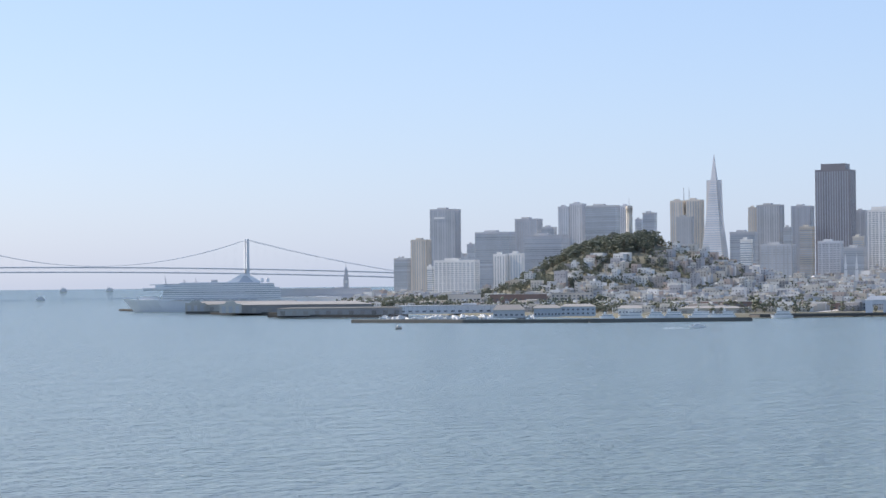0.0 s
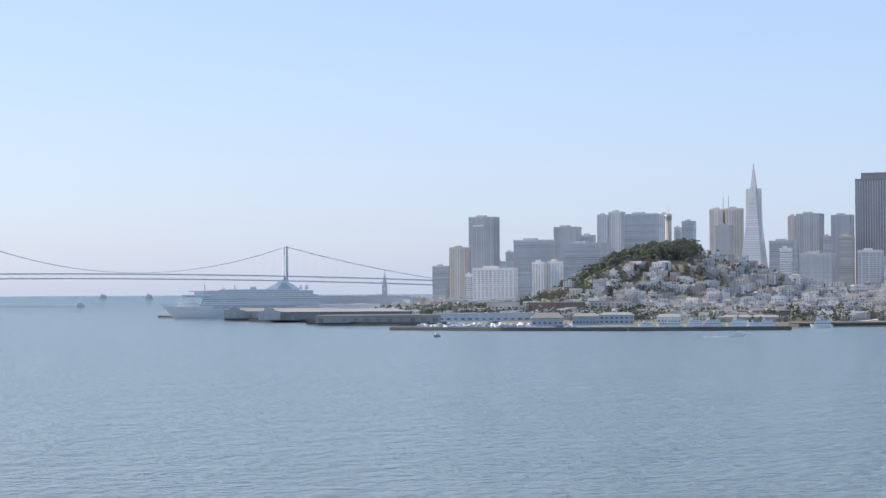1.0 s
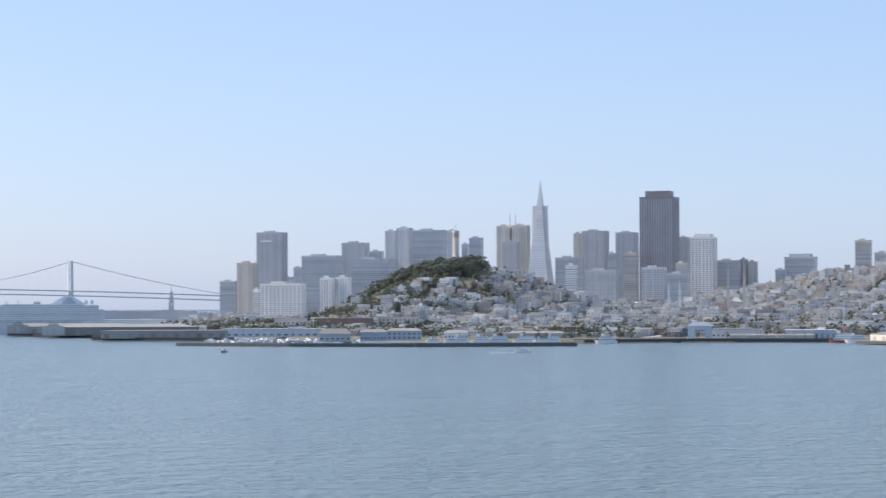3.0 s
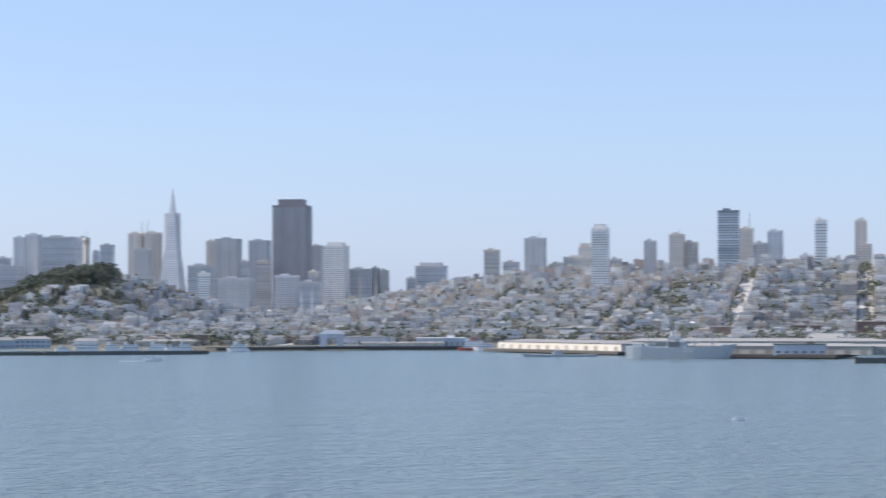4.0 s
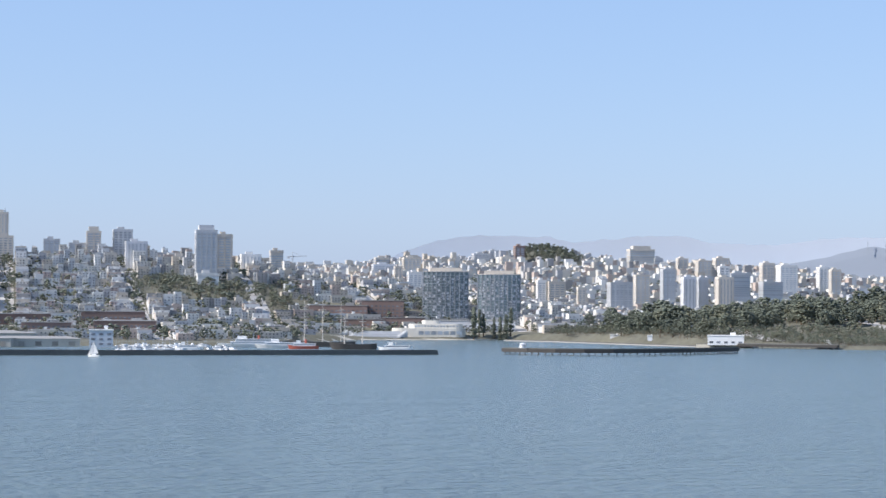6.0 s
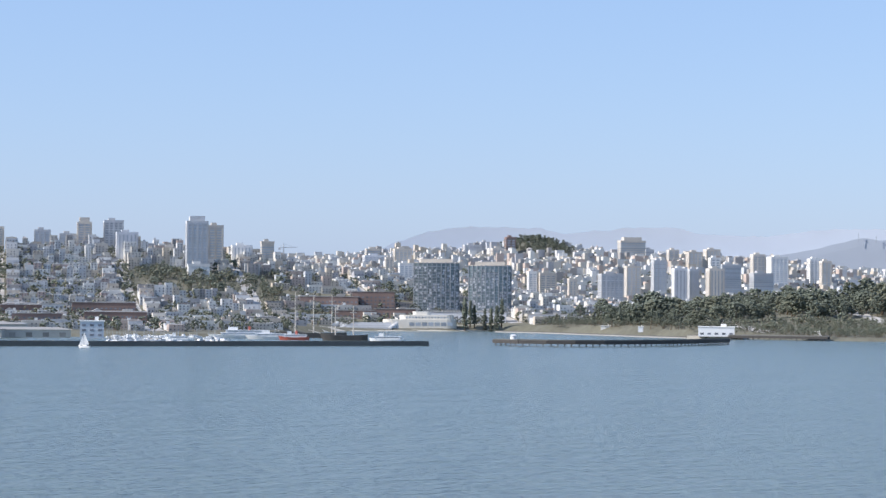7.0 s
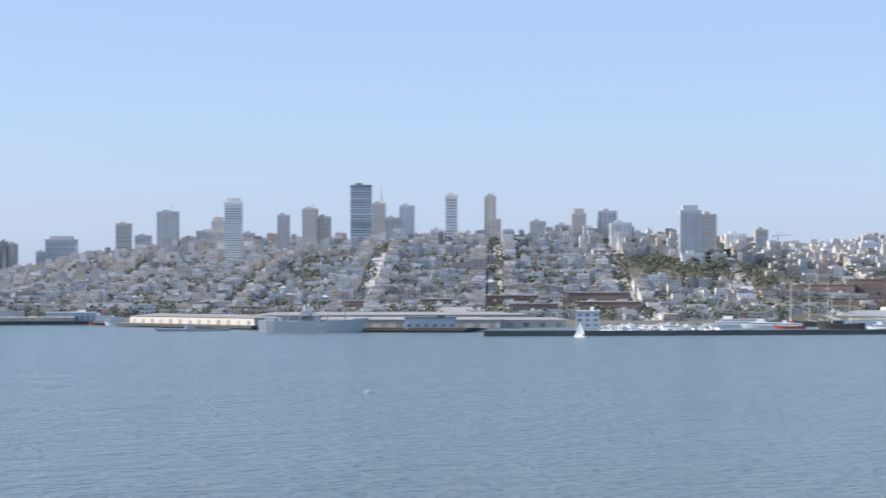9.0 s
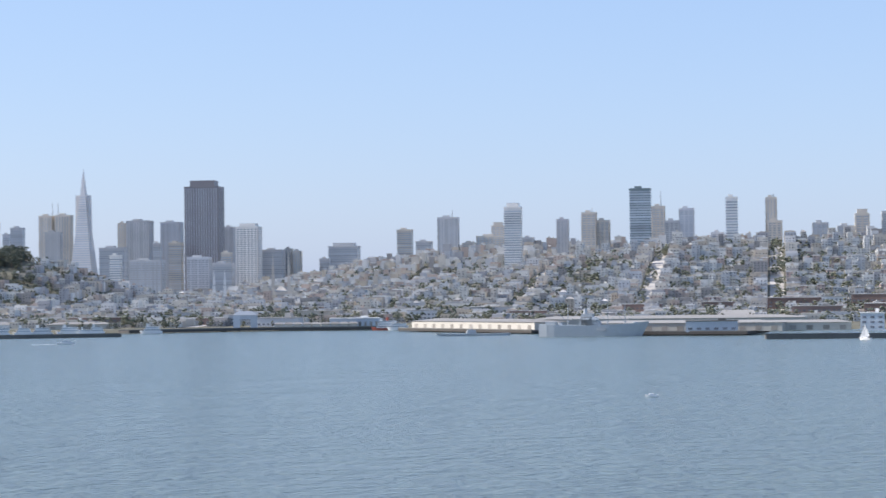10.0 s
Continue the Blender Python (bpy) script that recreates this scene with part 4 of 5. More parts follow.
g.prism(stadium(84, 22), -1, 9)
part("lower_storey", g, M_CREAM, t)
g = Geo()
g.prism([(x + 8, y + 2) for x, y in stadium(62, 16)], 9, 14)
part("upper_storey", g, M_CREAM, t)
g = Geo()
g.prism([(x + 2, y + 2) for x, y in stadium(20, 9)], 14, 18)
part("pilot_house", g, M_CREAM, t)
for k in range(7):
    g = Geo()
    g.box(-9 + k * 7.2, -11, 1.8, 5.6, 0.4, 4.0)
    part("window", g, M_GLASS, t)
for k in range(14):
    g = Geo()
    g.box(-15 + k * 3.6, -6, 10.4, 2.2, 0.4, 1.8)
    part("window", g, M_GLASS, t)
t = thing("bleachers", "pale concrete stepped bleachers facing the beach", "bleachers", facing(183.35, 2540, 3))
for k in range(6):
    g = Geo()
    g.box(0, k * 2.0, -1, 45, 2.0, 2.0 + k * 0.9)
    part("step", g, M_PALE, t)
for az in (178.9, 180.45):
    t = thing("bleachers", "long grey concrete bleachers with pale stairs above the beach", "bleachers", facing(az, 2465, 3))
    for k in range(8):
        g = Geo()
        g.box(0, k * 2.2, -1, 58, 2.2, 2.0 + k * 0.8)
        part("step", g, M_GREY, t)
    for e in (-27, 27):
        g = Geo()
        for k in range(8):
            g.box(e + k * 1.2, k * 2.2 - 0.2, 0, 3.4, 2.2, 1.9 + k * 0.8)
        part("stair", g, M_WHITE, t, "pale concrete stair")
gable_hall("white columned pumping station on the shore", 189.55, 2105, 34, 16, 8.2, 10.5, M_HULL, M_WHITE, z=3.2, windows=5, flat=True, name="pumping_station")
gable_hall("small white hut on the bluff shore", 192.15, 2120, 7, 5, 3.5, 4.5, M_HULL, M_WHITE, z=4, flat=True, name="hut")
gable_hall("small white beach kiosk", 186.7, 2370, 11, 7, 4, 5, M_HULL, M_WHITE, z=4.5, flat=True, name="hut")
gable_hall("small white shore cabin", 187.6, 2260, 5, 5, 4.5, 5.5, M_HULL, M_WHITE, z=4.5, flat=True, name="hut")
t = thing("pier_pavilion", "small round white pavilion at the pier end", "pavilion", facing(184.3, 1734, 4.4))
g = Geo()
g.prism([(2.4 * math.cos(2 * math.pi * k / 14), 2.4 * math.sin(2 * math.pi * k / 14)) for k in range(14)], 0, 3.4)
part("drum", g, M_HULL, t)
g = Geo()
g.prism([(3.0 * math.cos(2 * math.pi * k / 14), 3.0 * math.sin(2 * math.pi * k / 14)) for k in range(14)], 3.4, 4.4, grow=0.4)
part("roof", g, M_PALE, t)

# beach round the cove
g = Geo()
us = [-560 + 6 * k for k in range(37)]
for p, q in zip(us, us[1:]):
    pts = []
    for u, o in ((p, -8), (q, -8), (q, 26), (p, 26)):
        v = float(shore(u)) + o
        x, y = plan(u, v)
        pts.append((x, y, float(ground(u, v)) + 0.25 if o > 0 else 0.1))
    g.face(pts)
tagged(part("beach", g, M_SAND), "strip of pale sand round a cove", "beach", kind="structure")


# ---- ships and boats ----
def hull(g, length, beam, freeboard, sheer=1.5, sharp=0.35, slot=0):
    """A ship's hull along x with its bow at -x."""
    n = 14
    rings = []
    for k in range(n + 1):
        f = k / n
        x = (f - 0.5) * length
        half = beam / 2 * min(1.0, (f / sharp) ** 0.6 if f < sharp else 1.0) * (1.0 if f < 0.9 else 1 - (f - 0.9) * 2.5)
        top = freeboard + sheer * ((0.5 - f) * 2) ** 2 * (1.0 if f < 0.5 else 0.35)
        rake = -length * 0.03 * (1 - f)
        rings.append([(x + rake, -half, top), (x + (1 - f) ** 3 * length * 0.05, -half * 0.8, -1.2), (x + (1 - f) ** 3 * length * 0.05, half * 0.8, -1.2), (x + rake, half, top)])
    pts = [p for r in rings for p in r]
    faces = []
    for k in range(n):
        for j in range(4):
            faces.append((4 * k + j, 4 * k + (j + 1) % 4, 4 * k + 4 + (j + 1) % 4, 4 * k + 4 + j))
    faces += [(3, 2, 1, 0), (4 * n, 4 * n + 1, 4 * n + 2, 4 * n + 3)]
    g.mesh(pts, faces, slot)


def cruise_ship():
    t = thing("cruise_ship", "big white cruise ship moored beside a pier", "ship", facing(139.88, 3060, 0))
    g = Geo()
    hull(g, 214, 32, 15.5, 3.0, 0.22)
    part("hull", g, M_HULL, t)
    for k in range(8):
        z = 16 + k * 2.85
        x0 = -62 + (k * 1.2 if k < 6 else 4)
        x1 = 103 - (0 if k < 6 else 8)
        g = Geo()
        g.box((x0 + x1) / 2, 0, z, x1 - x0, 31, 2.0)
        storey = part("deck", g, M_HULL, t)
        # darker glass strip set back over each deck, standing for the balcony shade
        g = Geo()
        g.box((x0 + x1) / 2, 0, z + 2.0, x1 - x0 - 2, 29, 0.85)
        part("balcony_row", g, M_GLASS, storey)
    g = Geo()
    g.prism([(-92, -8), (-62, -15), (-62, 15), (-92, 8)], 17, 22, grow=0.85)
    part("forecastle", g, M_HULL, t)
    g = Geo()
    g.box(-66, 0, 31, 40, 36, 2.2)
    part("bridge_wing", g, M_HULL, t)
    g = Geo()
    g.box(-66, 0, 29.6, 38, 34, 1.4)
    part("bridge_window", g, M_GLASS, t)
    g = Geo()
    g.box(-52, 0, 33, 34, 28, 4.0)
    g.box(-58, 0, 37, 36, 29, 1.4)
    part("top_deck", g, M_HULL, t)
    g = Geo()
    g.box(20, 0, 38.8, 110, 24, 1.6)
    part("sun_deck", g, M_HULL, t)
    g = Geo()
    pts = [(28, -7, 40), (78, -7, 40), (58, -5, 52), (50, -5, 52), (28, 7, 40), (78, 7, 40), (58, 5, 52), (50, 5, 52)]
    g.mesh(pts, [(0, 1, 2, 3), (7, 6, 5, 4), (0, 3, 7, 4), (1, 5, 6, 2), (3, 2, 6, 7), (0, 4, 5, 1)])
    stack = part("funnel", g, M_HULL, t)
    g = Geo()
    pts = [(45, -7.4, 40.5), (66, -7.4, 40.5), (57, -5.6, 49), (52, -5.6, 49)]
    g.mesh(pts + [(x, -6.0 + 0 * y, z) for x, y, z in pts], [(0, 1, 2, 3), (7, 6, 5, 4), (0, 3, 7, 4), (1, 5, 6, 2)])
    part("funnel_opening", g, M_BLUEWALL, stack)
    for x in (78, 86):
        g = Geo()
        g.box(x, 0, 40, 5, 6, 5.5, grow=0.7)
        part("exhaust", g, M_HULL, t)
    for x, h in ((-54, 12), (-28, 7), (-12, 8)):
        g = Geo()
        g.tube((x, 0, 38), (x - 2, 0, 38 + h), 0.6, 0.3)
        g.box(x, 0, 38 + h * 0.5, 1.2, 6, 0.8)
        part("mast", g, M_STEEL, t)
    g = Geo()
    g.box(12, 0, 40, 9, 10, 4)
    part("screen_tower", g, M_GREY, t)
    for k in range(9):
        g = Geo()
        g.box(-38 + k * 13, -16.2, 16.5, 9, 2.6, 2.2)
        part("lifeboat", g, M_PALE, t)


cruise_ship()


def wartime_ship():
    t = thing("cargo_ship", "grey wartime cargo ship moored along the wharf", "ship", facing(166.25, 1765, 0, 180 - 8))
    g = Geo()
    hull(g, 86, 14, 9.0, 3.0, 0.3)
    part("hull", g, M_HULLGREY, t)
    for x, w, h in ((2, 16, 4), (3, 12, 7), (4, 9, 9.5), (34, 8, 3.5)):
        g = Geo()
        g.box(x, 0, 8.5, w, 10, h)
        part("deckhouse", g, M_HULLGREY, t)
    g = Geo()
    g.tube((6, 0, 16), (6, 0, 22), 1.6, 1.5, 12)
    part("funnel", g, M_HULLGREY, t)
    for x in (-26, -12, 20):
        g = Geo()
        g.tube((x, 0, 9), (x, 0, 27), 0.45, 0.25)
        g.tube((x, 0, 11), (x + 9, 0, 20), 0.25, 0.2)
        g.tube((x, 0, 11), (x - 9, 0, 20), 0.25, 0.2)
        part("cargo_mast", g, M_STEEL, t)
    for x in (-34, 26):
        g = Geo()
        g.tube((x, 0, 9.5), (x, 0, 11.5), 2.2, 2.2, 10)
        part("gun_tub", g, M_HULLGREY, t)
    for k in range(4):
        g = Geo()
        g.box(-3 + k * 4, -5.6 if k % 2 else 5.6, 13.5, 5.5, 1.6, 1.4)
        part("lifeboat", g, M_PALE, t)
    g = Geo()
    g.box(-8, 6.9, 4.6, 7, 0.3, 2.2)
    part("gangway", g, M_STEEL, t)


wartime_ship()
t = thing("submarine", "low grey museum submarine along the wharf", "submarine", facing(163.15, 1845, 0, 10))
g = Geo()
hull(g, 62, 6, 1.6, 1.0, 0.3)
part("hull", g, M_HULLGREY, t)
g = Geo()
g.box(-2, 0, 1.5, 9, 2.4, 3.4, grow=0.75)
part("conning_tower", g, M_HULLGREY, t)
for x in (-3, -1):
    g = Geo()
    g.tube((x, 0, 4.5), (x, 0, 9), 0.22, 0.12)
    part("periscope", g, M_STEEL, t)


def ferry(label, az, d, length, body, decks=2, turn=0.0, stripe=None, stack=False):
    t = thing("ferry_boat", label, "boat", facing(az, d, 0, turn), "ferries along the wharf")
    g = Geo()
    hull(g, length, length * 0.26, 2.4, 1.2, 0.3)
    part("hull", g, body, t)
    for k in range(decks):
        w = length * (0.74 - 0.13 * k)
        g = Geo()
        g.box(length * 0.04, 0, 2.4 + k * 2.35, w, length * 0.22, 2.05)
        g.box(length * 0.04, 0, 2.4 + k * 2.35 + 2.05, w + 1, length * 0.24, 0.3)
        cabin = part("cabin", g, M_HULL, t)
        g = Geo()
        g.box(length * 0.04, 0, 3.4 + k * 2.35, w * 0.92, length * 0.225, 1.0)
        part("window_band", g, M_GLASS, cabin)
    g = Geo()
    z = 2.4 + decks * 2.35
    g.box(-length * 0.16, 0, z, length * 0.14, length * 0.14, 2.6)
    part("wheelhouse", g, M_HULL, t)
    g = Geo()
    g.tube((0, 0, z), (0, 0, z + 6), 0.25, 0.12)
    part("mast", g, M_STEEL, t)
    if stack:
        g = Geo()
        g.tube((length * 0.08, 0, z), (length * 0.08, 0, z + 3.4), 1.1, 1.0, 10)
        part("stack", g, M_HULLRED, t, "red funnel")
    return t


ferry("white sightseeing ferry with a red hull at the quay", 160.85, 2160, 26, M_HULLRED, 3, stack=True)
ferry("white sightseeing ferry at the quay", 161.2, 2150, 22, M_HULL, 2)
ferry("white sightseeing ferry with tall decks", 154.8, 2120, 21, M_HULL, 2)
for az, L in ((150.3, 14), (151.0, 16), (151.55, 18), (152.0, 22), (152.7, 24), (153.4, 16), (150.75, 12), (153.1, 14)):
    ferry("white tour boat moored inside the breakwater", az, 2110 + L, L, M_HULL, 2 if L > 15 else 1)
ferry("old white paddle ferry at the museum pier", 177.3, 1985, 62, M_HULL, 2, stack=True)
ferry("old steam ferry at the museum pier", 178.1, 1940, 50, M_HULL, 1)
ferry("red and black steam tug at the museum pier", 178.6, 1900, 26, M_HULLRED, 1, stack=True)
ferry("white motor yacht off the breakwater end", 181.0, 1835, 28, M_HULL, 1)
ferry("blue and white yacht inside the breakwater", 175.6, 1790, 20, M_HULL, 1)


def tall_ship(label, az, d, length, height, masts):
    t = thing("sailing_ship", label, "ship", facing(az, d, 0))
    g = Geo()
    hull(g, length, 9, 4.5, 2, 0.25)
    part("hull", g, M_TIMBER, t)
    for k in range(masts):
        x = length * ((k + 0.8) / (masts + 0.6) - 0.5)
        g = Geo()
        g.tube((x, 0, 3), (x, 0, height), 0.5, 0.2)
        part("mast", g, M_BEIGE, t)
        for j, f in enumerate((0.45, 0.64, 0.8)):
            g = Geo()
            half = 9 - 2.2 * j
            g.tube((x - half * 0.6, -half * 0.8, height * f), (x + half * 0.6, half * 0.8, height * f), 0.25, 0.25, 5)
            part("yard", g, M_BEIGE, t)
    g = Geo()
    g.tube((-length / 2, 0, 6), (-length / 2 - 11, 0, 9), 0.4, 0.2)
    part("bowsprit", g, M_BEIGE, t)


tall_ship("moored square-rigged sailing ship with bare masts", 179.1, 2010, 60, 42, 3)
tall_ship("moored wooden schooner with bare masts", 179.9, 1890, 40, 30, 2)


BOAT_PAINTS = (M_HULL, M_HULL, M_PALE, M_BLUEWALL, M_STEEL, M_DOOR)


def sloop(az, d, length, turn=0.0, sails=False, label="small sloop with a bare mast in the marina"):
    t = thing("sailboat", label, "boat", facing(az, d, 0, turn), "" if sails else "boats in the marinas")
    g = Geo()
    hull(g, length, length * 0.3, 1.2, 0.5, 0.4)
    part("hull", g, M_SAIL if sails else rnd.choice(BOAT_PAINTS), t)
    g = Geo()
    g.box(length * 0.02, 0, 1.2, length * 0.35, length * 0.18, 0.9, grow=0.85)
    part("cabin", g, M_HULL, t)
    g = Geo()
    g.tube((-length * 0.08, 0, 1), (-length * 0.08, 0, length * 1.35), 0.14, 0.09, 5)
    g.tube((-length * 0.08, 0, 2.2), (length * 0.35, 0, 2.2), 0.1, 0.08, 5)
    mast = part("mast", g, M_STEEL, t)
    if sails:
        for name, pts in (("mainsail", [(-length * 0.07, 0, 2.4), (length * 0.36, 0.5, 2.4), (-length * 0.07, 0, length * 1.33)]), ("jib", [(-length * 0.5, 0, 1.6), (-length * 0.1, 0.7, 1.9), (-length * 0.09, 0, length * 1.2)])):
            g = Geo()
            back = [(x, y + 0.06, z) for x, y, z in pts]
            g.mesh(pts + back, [(0, 1, 2), (5, 4, 3), (0, 3, 4, 1), (1, 4, 5, 2), (2, 5, 3, 0)])
            part(name, g, M_SAIL, mast)
    return t


def launch(az, d, length, turn=0.0, label="small motor boat with a white cabin in the marina", paint=None):
    t = thing("motor_boat", label, "boat", facing(az, d, 0, turn), "boats in the marinas")
    g = Geo()
    hull(g, length, length * 0.32, 1.5, 0.8, 0.4)
    part("hull", g, paint or rnd.choice(BOAT_PAINTS), t)
    g = Geo()
    g.box(0, 0, 1.4, length * 0.45, length * 0.24, 1.7, grow=0.85)
    cabin = part("cabin", g, M_HULL, t)
    g = Geo()
    g.box(-length * 0.02, 0, 2.1, length * 0.42, length * 0.245, 0.6)
    part("windscreen", g, M_GLASS, cabin)
    return t


rnd = random.Random(3)
for k in range(180):
    if k % 2:
        az, d = rnd.uniform(144.4, 148.4), rnd.uniform(2170, 2330)
    else:
        az, d = rnd.uniform(173.8, 176.8), rnd.uniform(1690, 1990)
    if k % 4 < 2:
        sloop(az, d, rnd.uniform(8, 12), rnd.uniform(-180, 180))
    else:
        launch(az, d, rnd.uniform(8, 13), rnd.uniform(-180, 180))
sloop(173.22, 1575, 8.6, -20, True, "white sailboat under full sail off the breakwater")


def wake(az, d, length, turn=0.0):
    g = Geo()
    pts = [(0, 0), (length * 0.3, 1.2), (length, 2.4), (length, -2.4), (length * 0.3, -1.2)]
    g.prism(list(reversed(pts)), 0.02, 0.12)
    ob = part("wake", g, M_FOAM)
    ob.matrix_basis = facing(az, d, 0, turn)
    tagged(ob, "streak of white foam behind a boat", "wake")


b = launch(152.62, 1700, 13, 180, "small white launch under way with a foaming wake", M_HULL)
b["group"] = ""
wake(152.62, 1700, 26, 180)
t = launch(144.87, 1740, 6, 40, "small dark fishing boat on open water", M_DOOR)
for az, d, L in ((135.67, 4600, 19), (136.25, 4890, 17), (137.42, 4890, 17)):
    b = ferry("small distant boat on the hazy open bay", az, d, L, M_HULL, 2)
    b.location.z = water_rise(d)
    b["group"] = "distant boats"
b = launch(167.75, 752, 4.2, 10, "low white speedboat on open water", M_HULL)
b.scale = (1.0, 1.0, 0.35)
b["group"] = ""


# ---- streets up the hills ----
def street(u, v0, v1, wide=16, name="road"):
    g = Geo()
    n = int((v1 - v0) / 12)
    for k in range(n):
        a, b = v0 + (v1 - v0) * k / n, v0 + (v1 - v0) * (k + 1) / n
        pts = []
        for p, q in ((u - wide / 2, a), (u - wide / 2, b), (u + wide / 2, b), (u + wide / 2, a)):
            x, y = plan(p, q)
            pts.append((x, y, float(ground(p, q)) + 0.35))
        g.face(pts)
    tagged(part(name, g, M_ROAD), "steep pale concrete street between houses", "street", kind="structure")


for i in range(-6, 7):
    street(i * 147, float(shore(i * 147)) + 60, 3250)


# ---- trees ----
def clump(g, x, y, z, r, rnd, slot=0):
    """One ragged clump of leaves."""
    p = []
    for dx, dy, dz in ((1, 0, 0), (0, 1, 0), (-1, 0, 0), (0, -1, 0), (0, 0, 1), (0, 0, -1)):
        k = r * rnd.uniform(0.6, 1.3)
        p.append((x + dx * k + rnd.uniform(-0.2, 0.2) * r, y + dy * k + rnd.uniform(-0.2, 0.2) * r, z + dz * k * 0.8))
    g.mesh(p, [(0, 1, 4), (1, 2, 4), (2, 3, 4), (3, 0, 4), (1, 0, 5), (2, 1, 5), (3, 2, 5), (0, 3, 5)], slot)


def tree_proto(name, h, spread, seed, leaf, shape="round", clumps=90):
    rnd = random.Random(seed)
    t = thing(name, "", "tree")
    g = Geo()
    lean = rnd.uniform(-0.06, 0.06) * h
    g.tube((0, 0, -1.5), (lean, 0, h * 0.62), h * 0.028 + 0.1, h * 0.012, 7)
    for k in range(5):
        a = rnd.uniform(0, 6.28)
        z = h * rnd.uniform(0.3, 0.55)
        g.tube((lean * 0.6, 0, z), (spread * 0.6 * math.cos(a), spread * 0.6 * math.sin(a), z + h * rnd.uniform(0.12, 0.28)), h * 0.012, h * 0.005, 5)
    part("trunk", g, M_BARK, t)
    g = Geo()
    lobes = [(rnd.uniform(-0.45, 0.45) * spread, rnd.uniform(-0.45, 0.45) * spread, rnd.uniform(0.45, 0.85) * h, rnd.uniform(0.35, 0.6) * spread) for k in range(6)]
    for k in range(clumps):
        if shape == "tall":
            z = rnd.uniform(0.12, 1.0)
            r = spread * (1 - z) ** 0.45 * rnd.random() ** 0.5
            a = rnd.uniform(0, 6.28)
            clump(g, r * math.cos(a), r * math.sin(a), z * h, h * 0.05, rnd)
        elif shape == "flat":
            a, r = rnd.uniform(0, 6.28), spread * rnd.random() ** 0.5
            clump(g, r * math.cos(a), r * math.sin(a) * 0.8, h * (0.72 + 0.2 * rnd.random() * (1 - (r / spread) ** 2) - 0.1 * (r / spread)), h * 0.07, rnd)
        else:
            lx, ly, lz, lr = rnd.choice(lobes)
            a, b, r = rnd.uniform(0, 6.28), rnd.uniform(-1, 1), lr * rnd.uniform(0.6, 1.0)
            c = math.sqrt(1 - b * b)
            clump(g, lx + r * c * math.cos(a), ly + r * c * math.sin(a), lz + r * b * 0.75, h * 0.058, rnd)
    part("crown", g, leaf, t)
    return t


TREES = {
    "pine": [tree_proto("pine_tree", 19, 6.5, 20 + k, M_LEAF) for k in range(3)],
    "cypress": [tree_proto("cypress_tree", 17, 8.0, 30 + k, M_LEAF, "flat", 100) for k in range(3)],
    "poplar": [tree_proto("poplar_tree", 30, 3.2, 40, M_LEAF, "tall", 150)],
    "shrub": [tree_proto("broadleaf_tree", 9, 4.6, 50 + k, M_LEAF2, "round", 70) for k in range(3)],
}
LABELS = {"pine": "dark green pine with a ragged crown", "cypress": "wind-shaped dark cypress with a spreading crown",
          "poplar": "tall narrow dark poplar", "shrub": "dusty olive broadleaf tree"}
rnd = random.Random(17)
used = set()


def plant(kind, x, y, group, scale=1.0, where="on the slope"):
    src = rnd.choice(TREES[kind])
    k = scale * rnd.uniform(0.75, 1.2)
    m = Matrix.Translation((x, y, ground_at(x, y))) @ Matrix.Rotation(rnd.uniform(0, 6.28), 4, "Z") @ Matrix.Diagonal((k, k, k * rnd.uniform(0.9, 1.1), 1))
    ob = src if src not in used else copy_thing(src, Matrix.Identity(4))
    ob.matrix_basis = m
    used.add(src)
    tagged(ob, LABELS[kind] + " " + where, "tree", group)


for k in range(46):
    a, r = rnd.uniform(0, 6.28), 150 * rnd.random() ** 0.5
    x, y = plan(1072 + 0.55 * r * math.cos(a), 2840 + r * math.sin(a))
    plant(rnd.choice(("pine", "cypress", "shrub")), x, y, "trees on the tower hill", 0.9, "on the tower hill")
for k in range(95):
    x, y = plan(rnd.uniform(-1150, -600), rnd.uniform(2130, 2330))
    if ground_at(x, y) > 4:
        plant(rnd.choice(("pine", "cypress", "pine", "shrub")), x, y, "trees on the shore bluff", 1.0, "on the shore bluff")
for k in range(40):
    u = rnd.uniform(-800, -600)
    x, y = plan(u, float(shore(u)) + rnd.uniform(50, 110))
    plant("shrub", x, y, "trees along the beach park", 0.9, "along the beach park")
for az in (183.0, 183.25, 183.55, 183.75, 184.0, 183.9, 183.15):
    plant("poplar", *spot(az + rnd.uniform(-0.05, 0.05), 2500 + rnd.uniform(-8, 8)), "poplars by the cove", 1.0, "by the cove")
for k in range(40):
    a, r = rnd.uniform(0, 6.28), 130 * rnd.random() ** 0.5
    x, y = plan(-1000 + 0.5 * r * math.cos(a), 4060 + r * math.sin(a))
    plant("pine", x, y, "trees on the park hill", 0.8, "on the park hill")
for k in range(40):
    x, y = plan(rnd.uniform(-330, -140), rnd.uniform(2575, 2715))
    plant(rnd.choice(("shrub", "cypress")), x, y, "trees on the terraced park", 0.8, "on the terraced park")


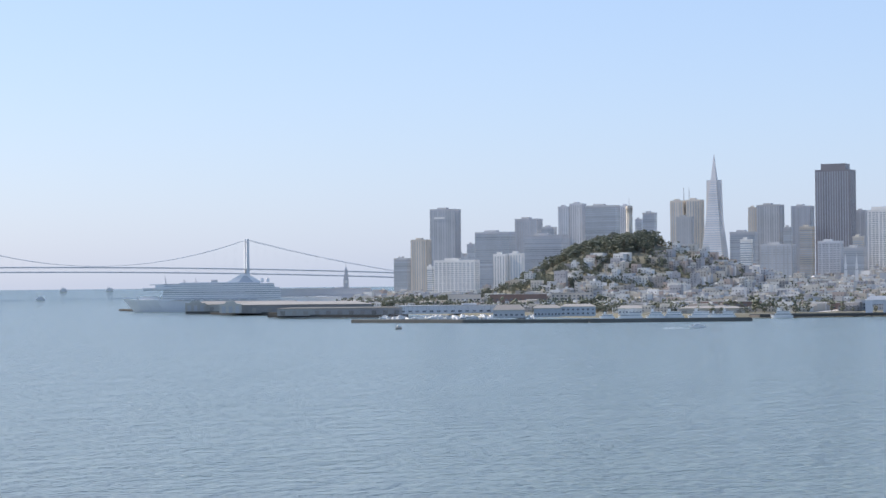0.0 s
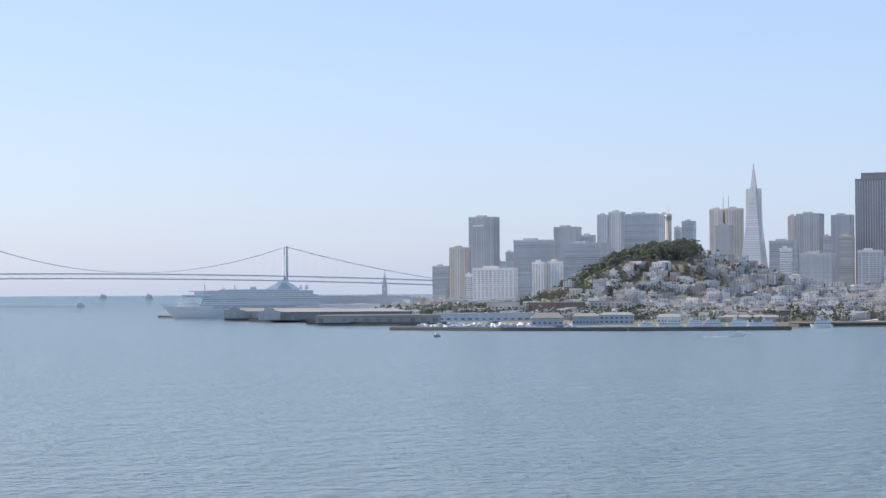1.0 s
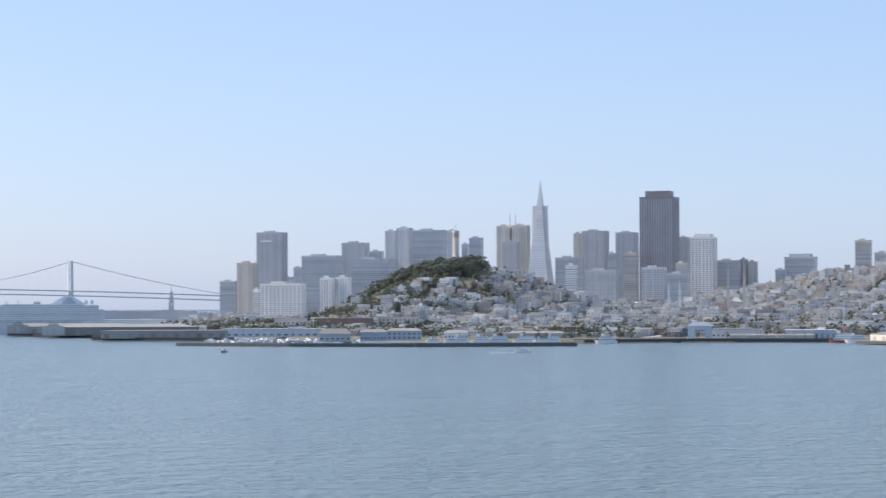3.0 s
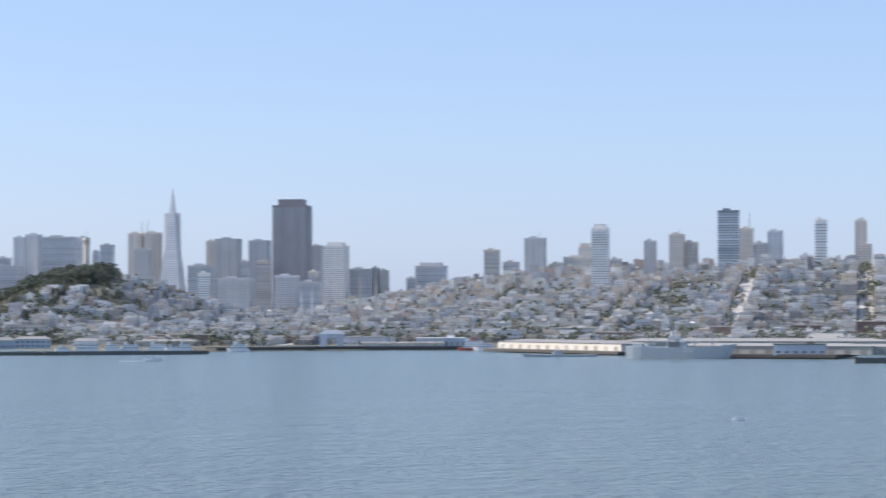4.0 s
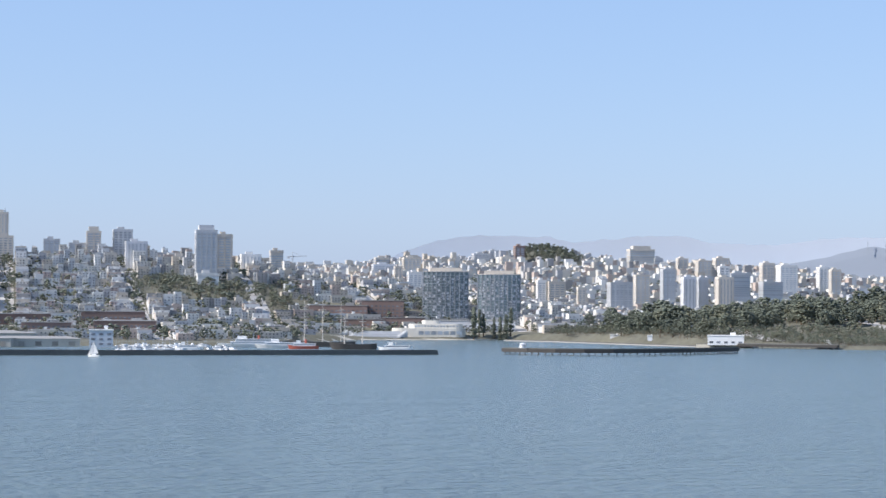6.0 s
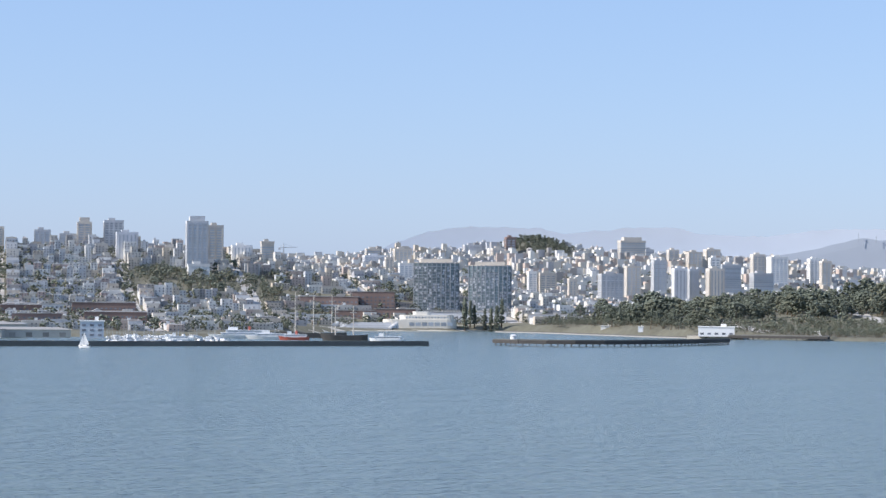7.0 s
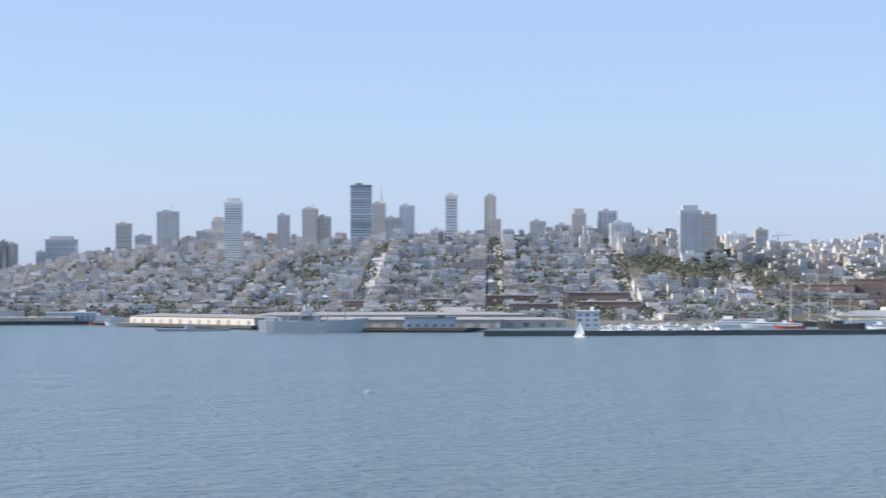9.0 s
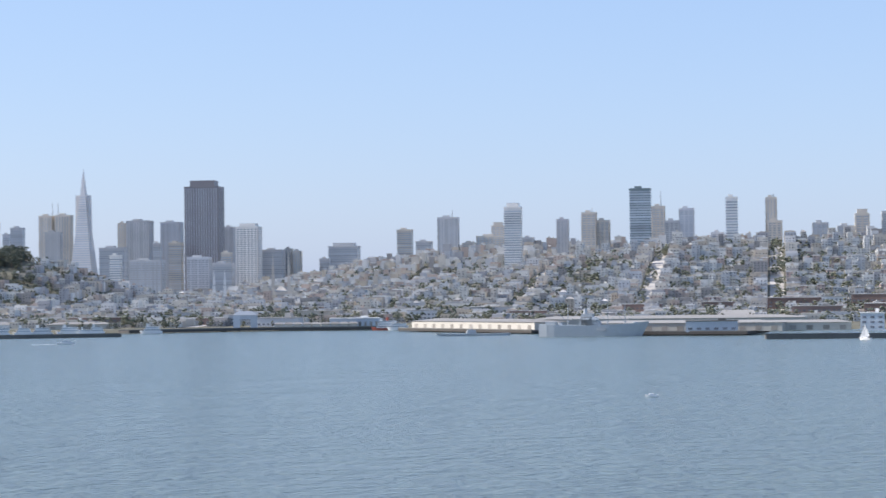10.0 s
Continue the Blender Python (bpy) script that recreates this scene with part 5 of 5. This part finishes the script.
def city_trees():
    g = Geo()
    r2 = random.Random(8)
    n = 0
    while n < 10500:
        u, v = r2.uniform(-1750, 1750), r2.uniform(2050, 3700)
        if v < shore(u) + 45:
            continue
        iu, iv = (u + 147 * 20) % 147, (v - 2050) % 106
        if not (22 < iu < 125 and 17 < iv < 67 or iv > 84 or iu < 5 or iu > 141):
            continue
        n += 1
        x, y = plan(u, v)
        z = ground_at(x, y)
        h = r2.uniform(6, 12) + 6 * max(0.0, noise.noise(Vector((u / 90, v / 90, 2.0))))
        slot = 0 if r2.random() < 0.6 else 1
        g.tube((x, y, z - 1), (x, y, z + h * 0.6), 0.3, 0.15, 4, 2)
        for k in range(11):
            a, q = r2.uniform(0, 6.28), r2.uniform(-1, 1)
            r = h * 0.42 * math.sqrt(1 - q * q) * r2.uniform(0.3, 1.0)
            clump(g, x + r * math.cos(a), y + r * math.sin(a), z + h * (0.6 + 0.36 * q), h * 0.15, r2, slot)
    tagged(part("street_trees", g, (M_LEAF, M_LEAF2, M_BARK)), "green and olive trees between the hillside houses", "trees", kind="stuff")


city_trees()


def woods(label, area, count, lo, hi, seed, olive, clumps=34):
    """A dense wood of many trees over a patch of the plan."""
    g = Geo()
    r2 = random.Random(seed)
    n = 0
    while n < count:
        u, v = area(r2)
        x, y = plan(u, v)
        z = ground_at(x, y)
        if z < 3.2 or v < shore(u) + 8:
            continue
        n += 1
        h = r2.uniform(lo, hi) * (0.82 + 0.55 * noise.noise(Vector((u / 55, v / 55, seed))))
        slot = 1 if r2.random() < olive else 0
        g.tube((x, y, z - 1), (x, y, z + h * 0.6), h * 0.03, h * 0.015, 5, 2)
        for k in range(clumps):
            a, q = r2.uniform(0, 6.28), r2.uniform(-1, 1)
            r = h * 0.36 * math.sqrt(1 - q * q) * r2.uniform(0.4, 1.05)
            clump(g, x + r * math.cos(a), y + r * math.sin(a), z + h * (0.58 + 0.38 * q), h * (0.095 if clumps < 50 else 0.07), r2, slot)
    tagged(part("woods", g, (M_LEAF, M_LEAF2, M_BARK)), label, "trees", kind="stuff")


woods("dense dark trees and scrub on the tower hill", lambda r: (r.gauss(*r.choice(((1040, 17), (1040, 17), (1112, 14)))), r.gauss(2850, 42)), 150, 13, 23, 1, 0.4, 60)
woods("olive trees on the steep hillside", lambda r: (r.uniform(1040, 1300), r.uniform(2560, 2890)), 330, 8, 16, 2, 0.55, 40)
woods("green trees between houses below the tower hill", lambda r: (r.uniform(930, 1130), r.uniform(2600, 2810)), 210, 8, 16, 12, 0.45, 40)
woods("dense dark trees on the shore bluff", lambda r: (lambda u: (u, max(float(shore(u)) + 70, 2130) + r.uniform(0, 260)))(r.uniform(-1250, -650)), 430, 17, 31, 3, 0.15, 95)
woods("olive bushes along the shore park", lambda r: (lambda u: (u, float(shore(u)) + r.uniform(10, 200)))(r.uniform(-1050, -600)), 2600, 4, 10, 4, 0.45, 11)
woods("dark trees on the park hill", lambda r: (r.gauss(-1002, 36), r.gauss(4040, 50)), 190, 8, 15, 5, 0.5)
woods("dark scrub and trees on the terraced park", lambda r: (r.uniform(-335, -135), r.uniform(2565, 2725)), 420, 3, 11, 6, 0.6, 24)
woods("olive trees on the park lawn behind the beach", lambda r: (r.uniform(-560, -230), r.uniform(2440, 2560)), 170, 5, 11, 9, 0.6, 20)
woods("green trees behind the fishing harbour", lambda r: (r.uniform(-300, 1000), float(shore(0)) + r.uniform(60, 330)), 260, 6, 11, 7, 0.6)


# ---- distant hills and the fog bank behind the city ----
# far hills: the blue of the haze is put into their base colour
M_FARHILL = material("haze_tinted_far_hills", (0.34, 0.38, 0.44), 1.0, 0.06, 0.01, 0.004, piece=False)
M_FOG = material("fog_bank", (0.50, 0.54, 0.59), 1.0, 0.05, 0.01, 0.003, piece=False)


def ridge(name, label, d, azs, zs, mat, depth, seed, category):
    g = Geo()
    n = 160
    fa = [azs[0] + (azs[-1] - azs[0]) * k / n for k in range(n + 1)]
    fz = np.interp(fa, azs, zs)
    rows = []
    for k, a in enumerate(fa):
        z = fz[k] + 5.0 * noise.noise(Vector((a * 2.3, seed, 0))) + 2.0 * noise.noise(Vector((a * 9, seed, 3)))
        row = []
        for f, s in ((-1.0, 0.0), (-0.98, 0.5), (-0.95, 0.9), (-0.93, 1.0), (1.0, 0.5)):
            x, y = spot(a, d + f * depth)
            row.append((x, y, max(z, 2) * s))
        rows.append(row)
    pts = [p for r in rows for p in r]
    faces = [(5 * k + j, 5 * k + 5 + j, 5 * k + 6 + j, 5 * k + 1 + j) for k in range(n) for j in range(4)]
    g.mesh(pts, faces)
    ob = part(name, g, mat)
    tagged(ob, label, category, kind="structure")


ridge("backdrop", "far ridge behind the city, haze blue put into its colour", 4880, [176, 178, 180, 182, 184, 187, 190, 191.2, 192.2, 193.0, 194, 196, 200], [60, 126, 132, 128, 130, 128, 130, 138, 152, 172, 172, 160, 150], M_FARHILL, 60, 1.0, "hills")
ridge("fog_backdrop", "pale pink-grey fog bank over distant hills", 4940, [180.2, 181.1, 182.0, 182.8, 184.9, 185.6, 187.2, 188.5, 189.1, 190.8, 192.5, 200], [110, 160, 185, 199, 197, 184, 198, 200, 185, 180, 198, 190], M_FOG, 14, 7.0, "fog")
for az, h in ((193.15, 17), (193.6, 11)):
    t = thing("radio_mast", "thin grey radio mast on a distant hilltop", "mast", facing(az, 4815, 165))
    g = Geo()
    g.tube((0, 0, 0), (0, 0, h + 4), 0.9, 0.4, 5)
    part("pole", g, M_STEEL, t)
    g = Geo()
    g.box(0, 0, h - 1, 3, 3, 0.8)
    part("crossbar", g, M_STEEL, t)
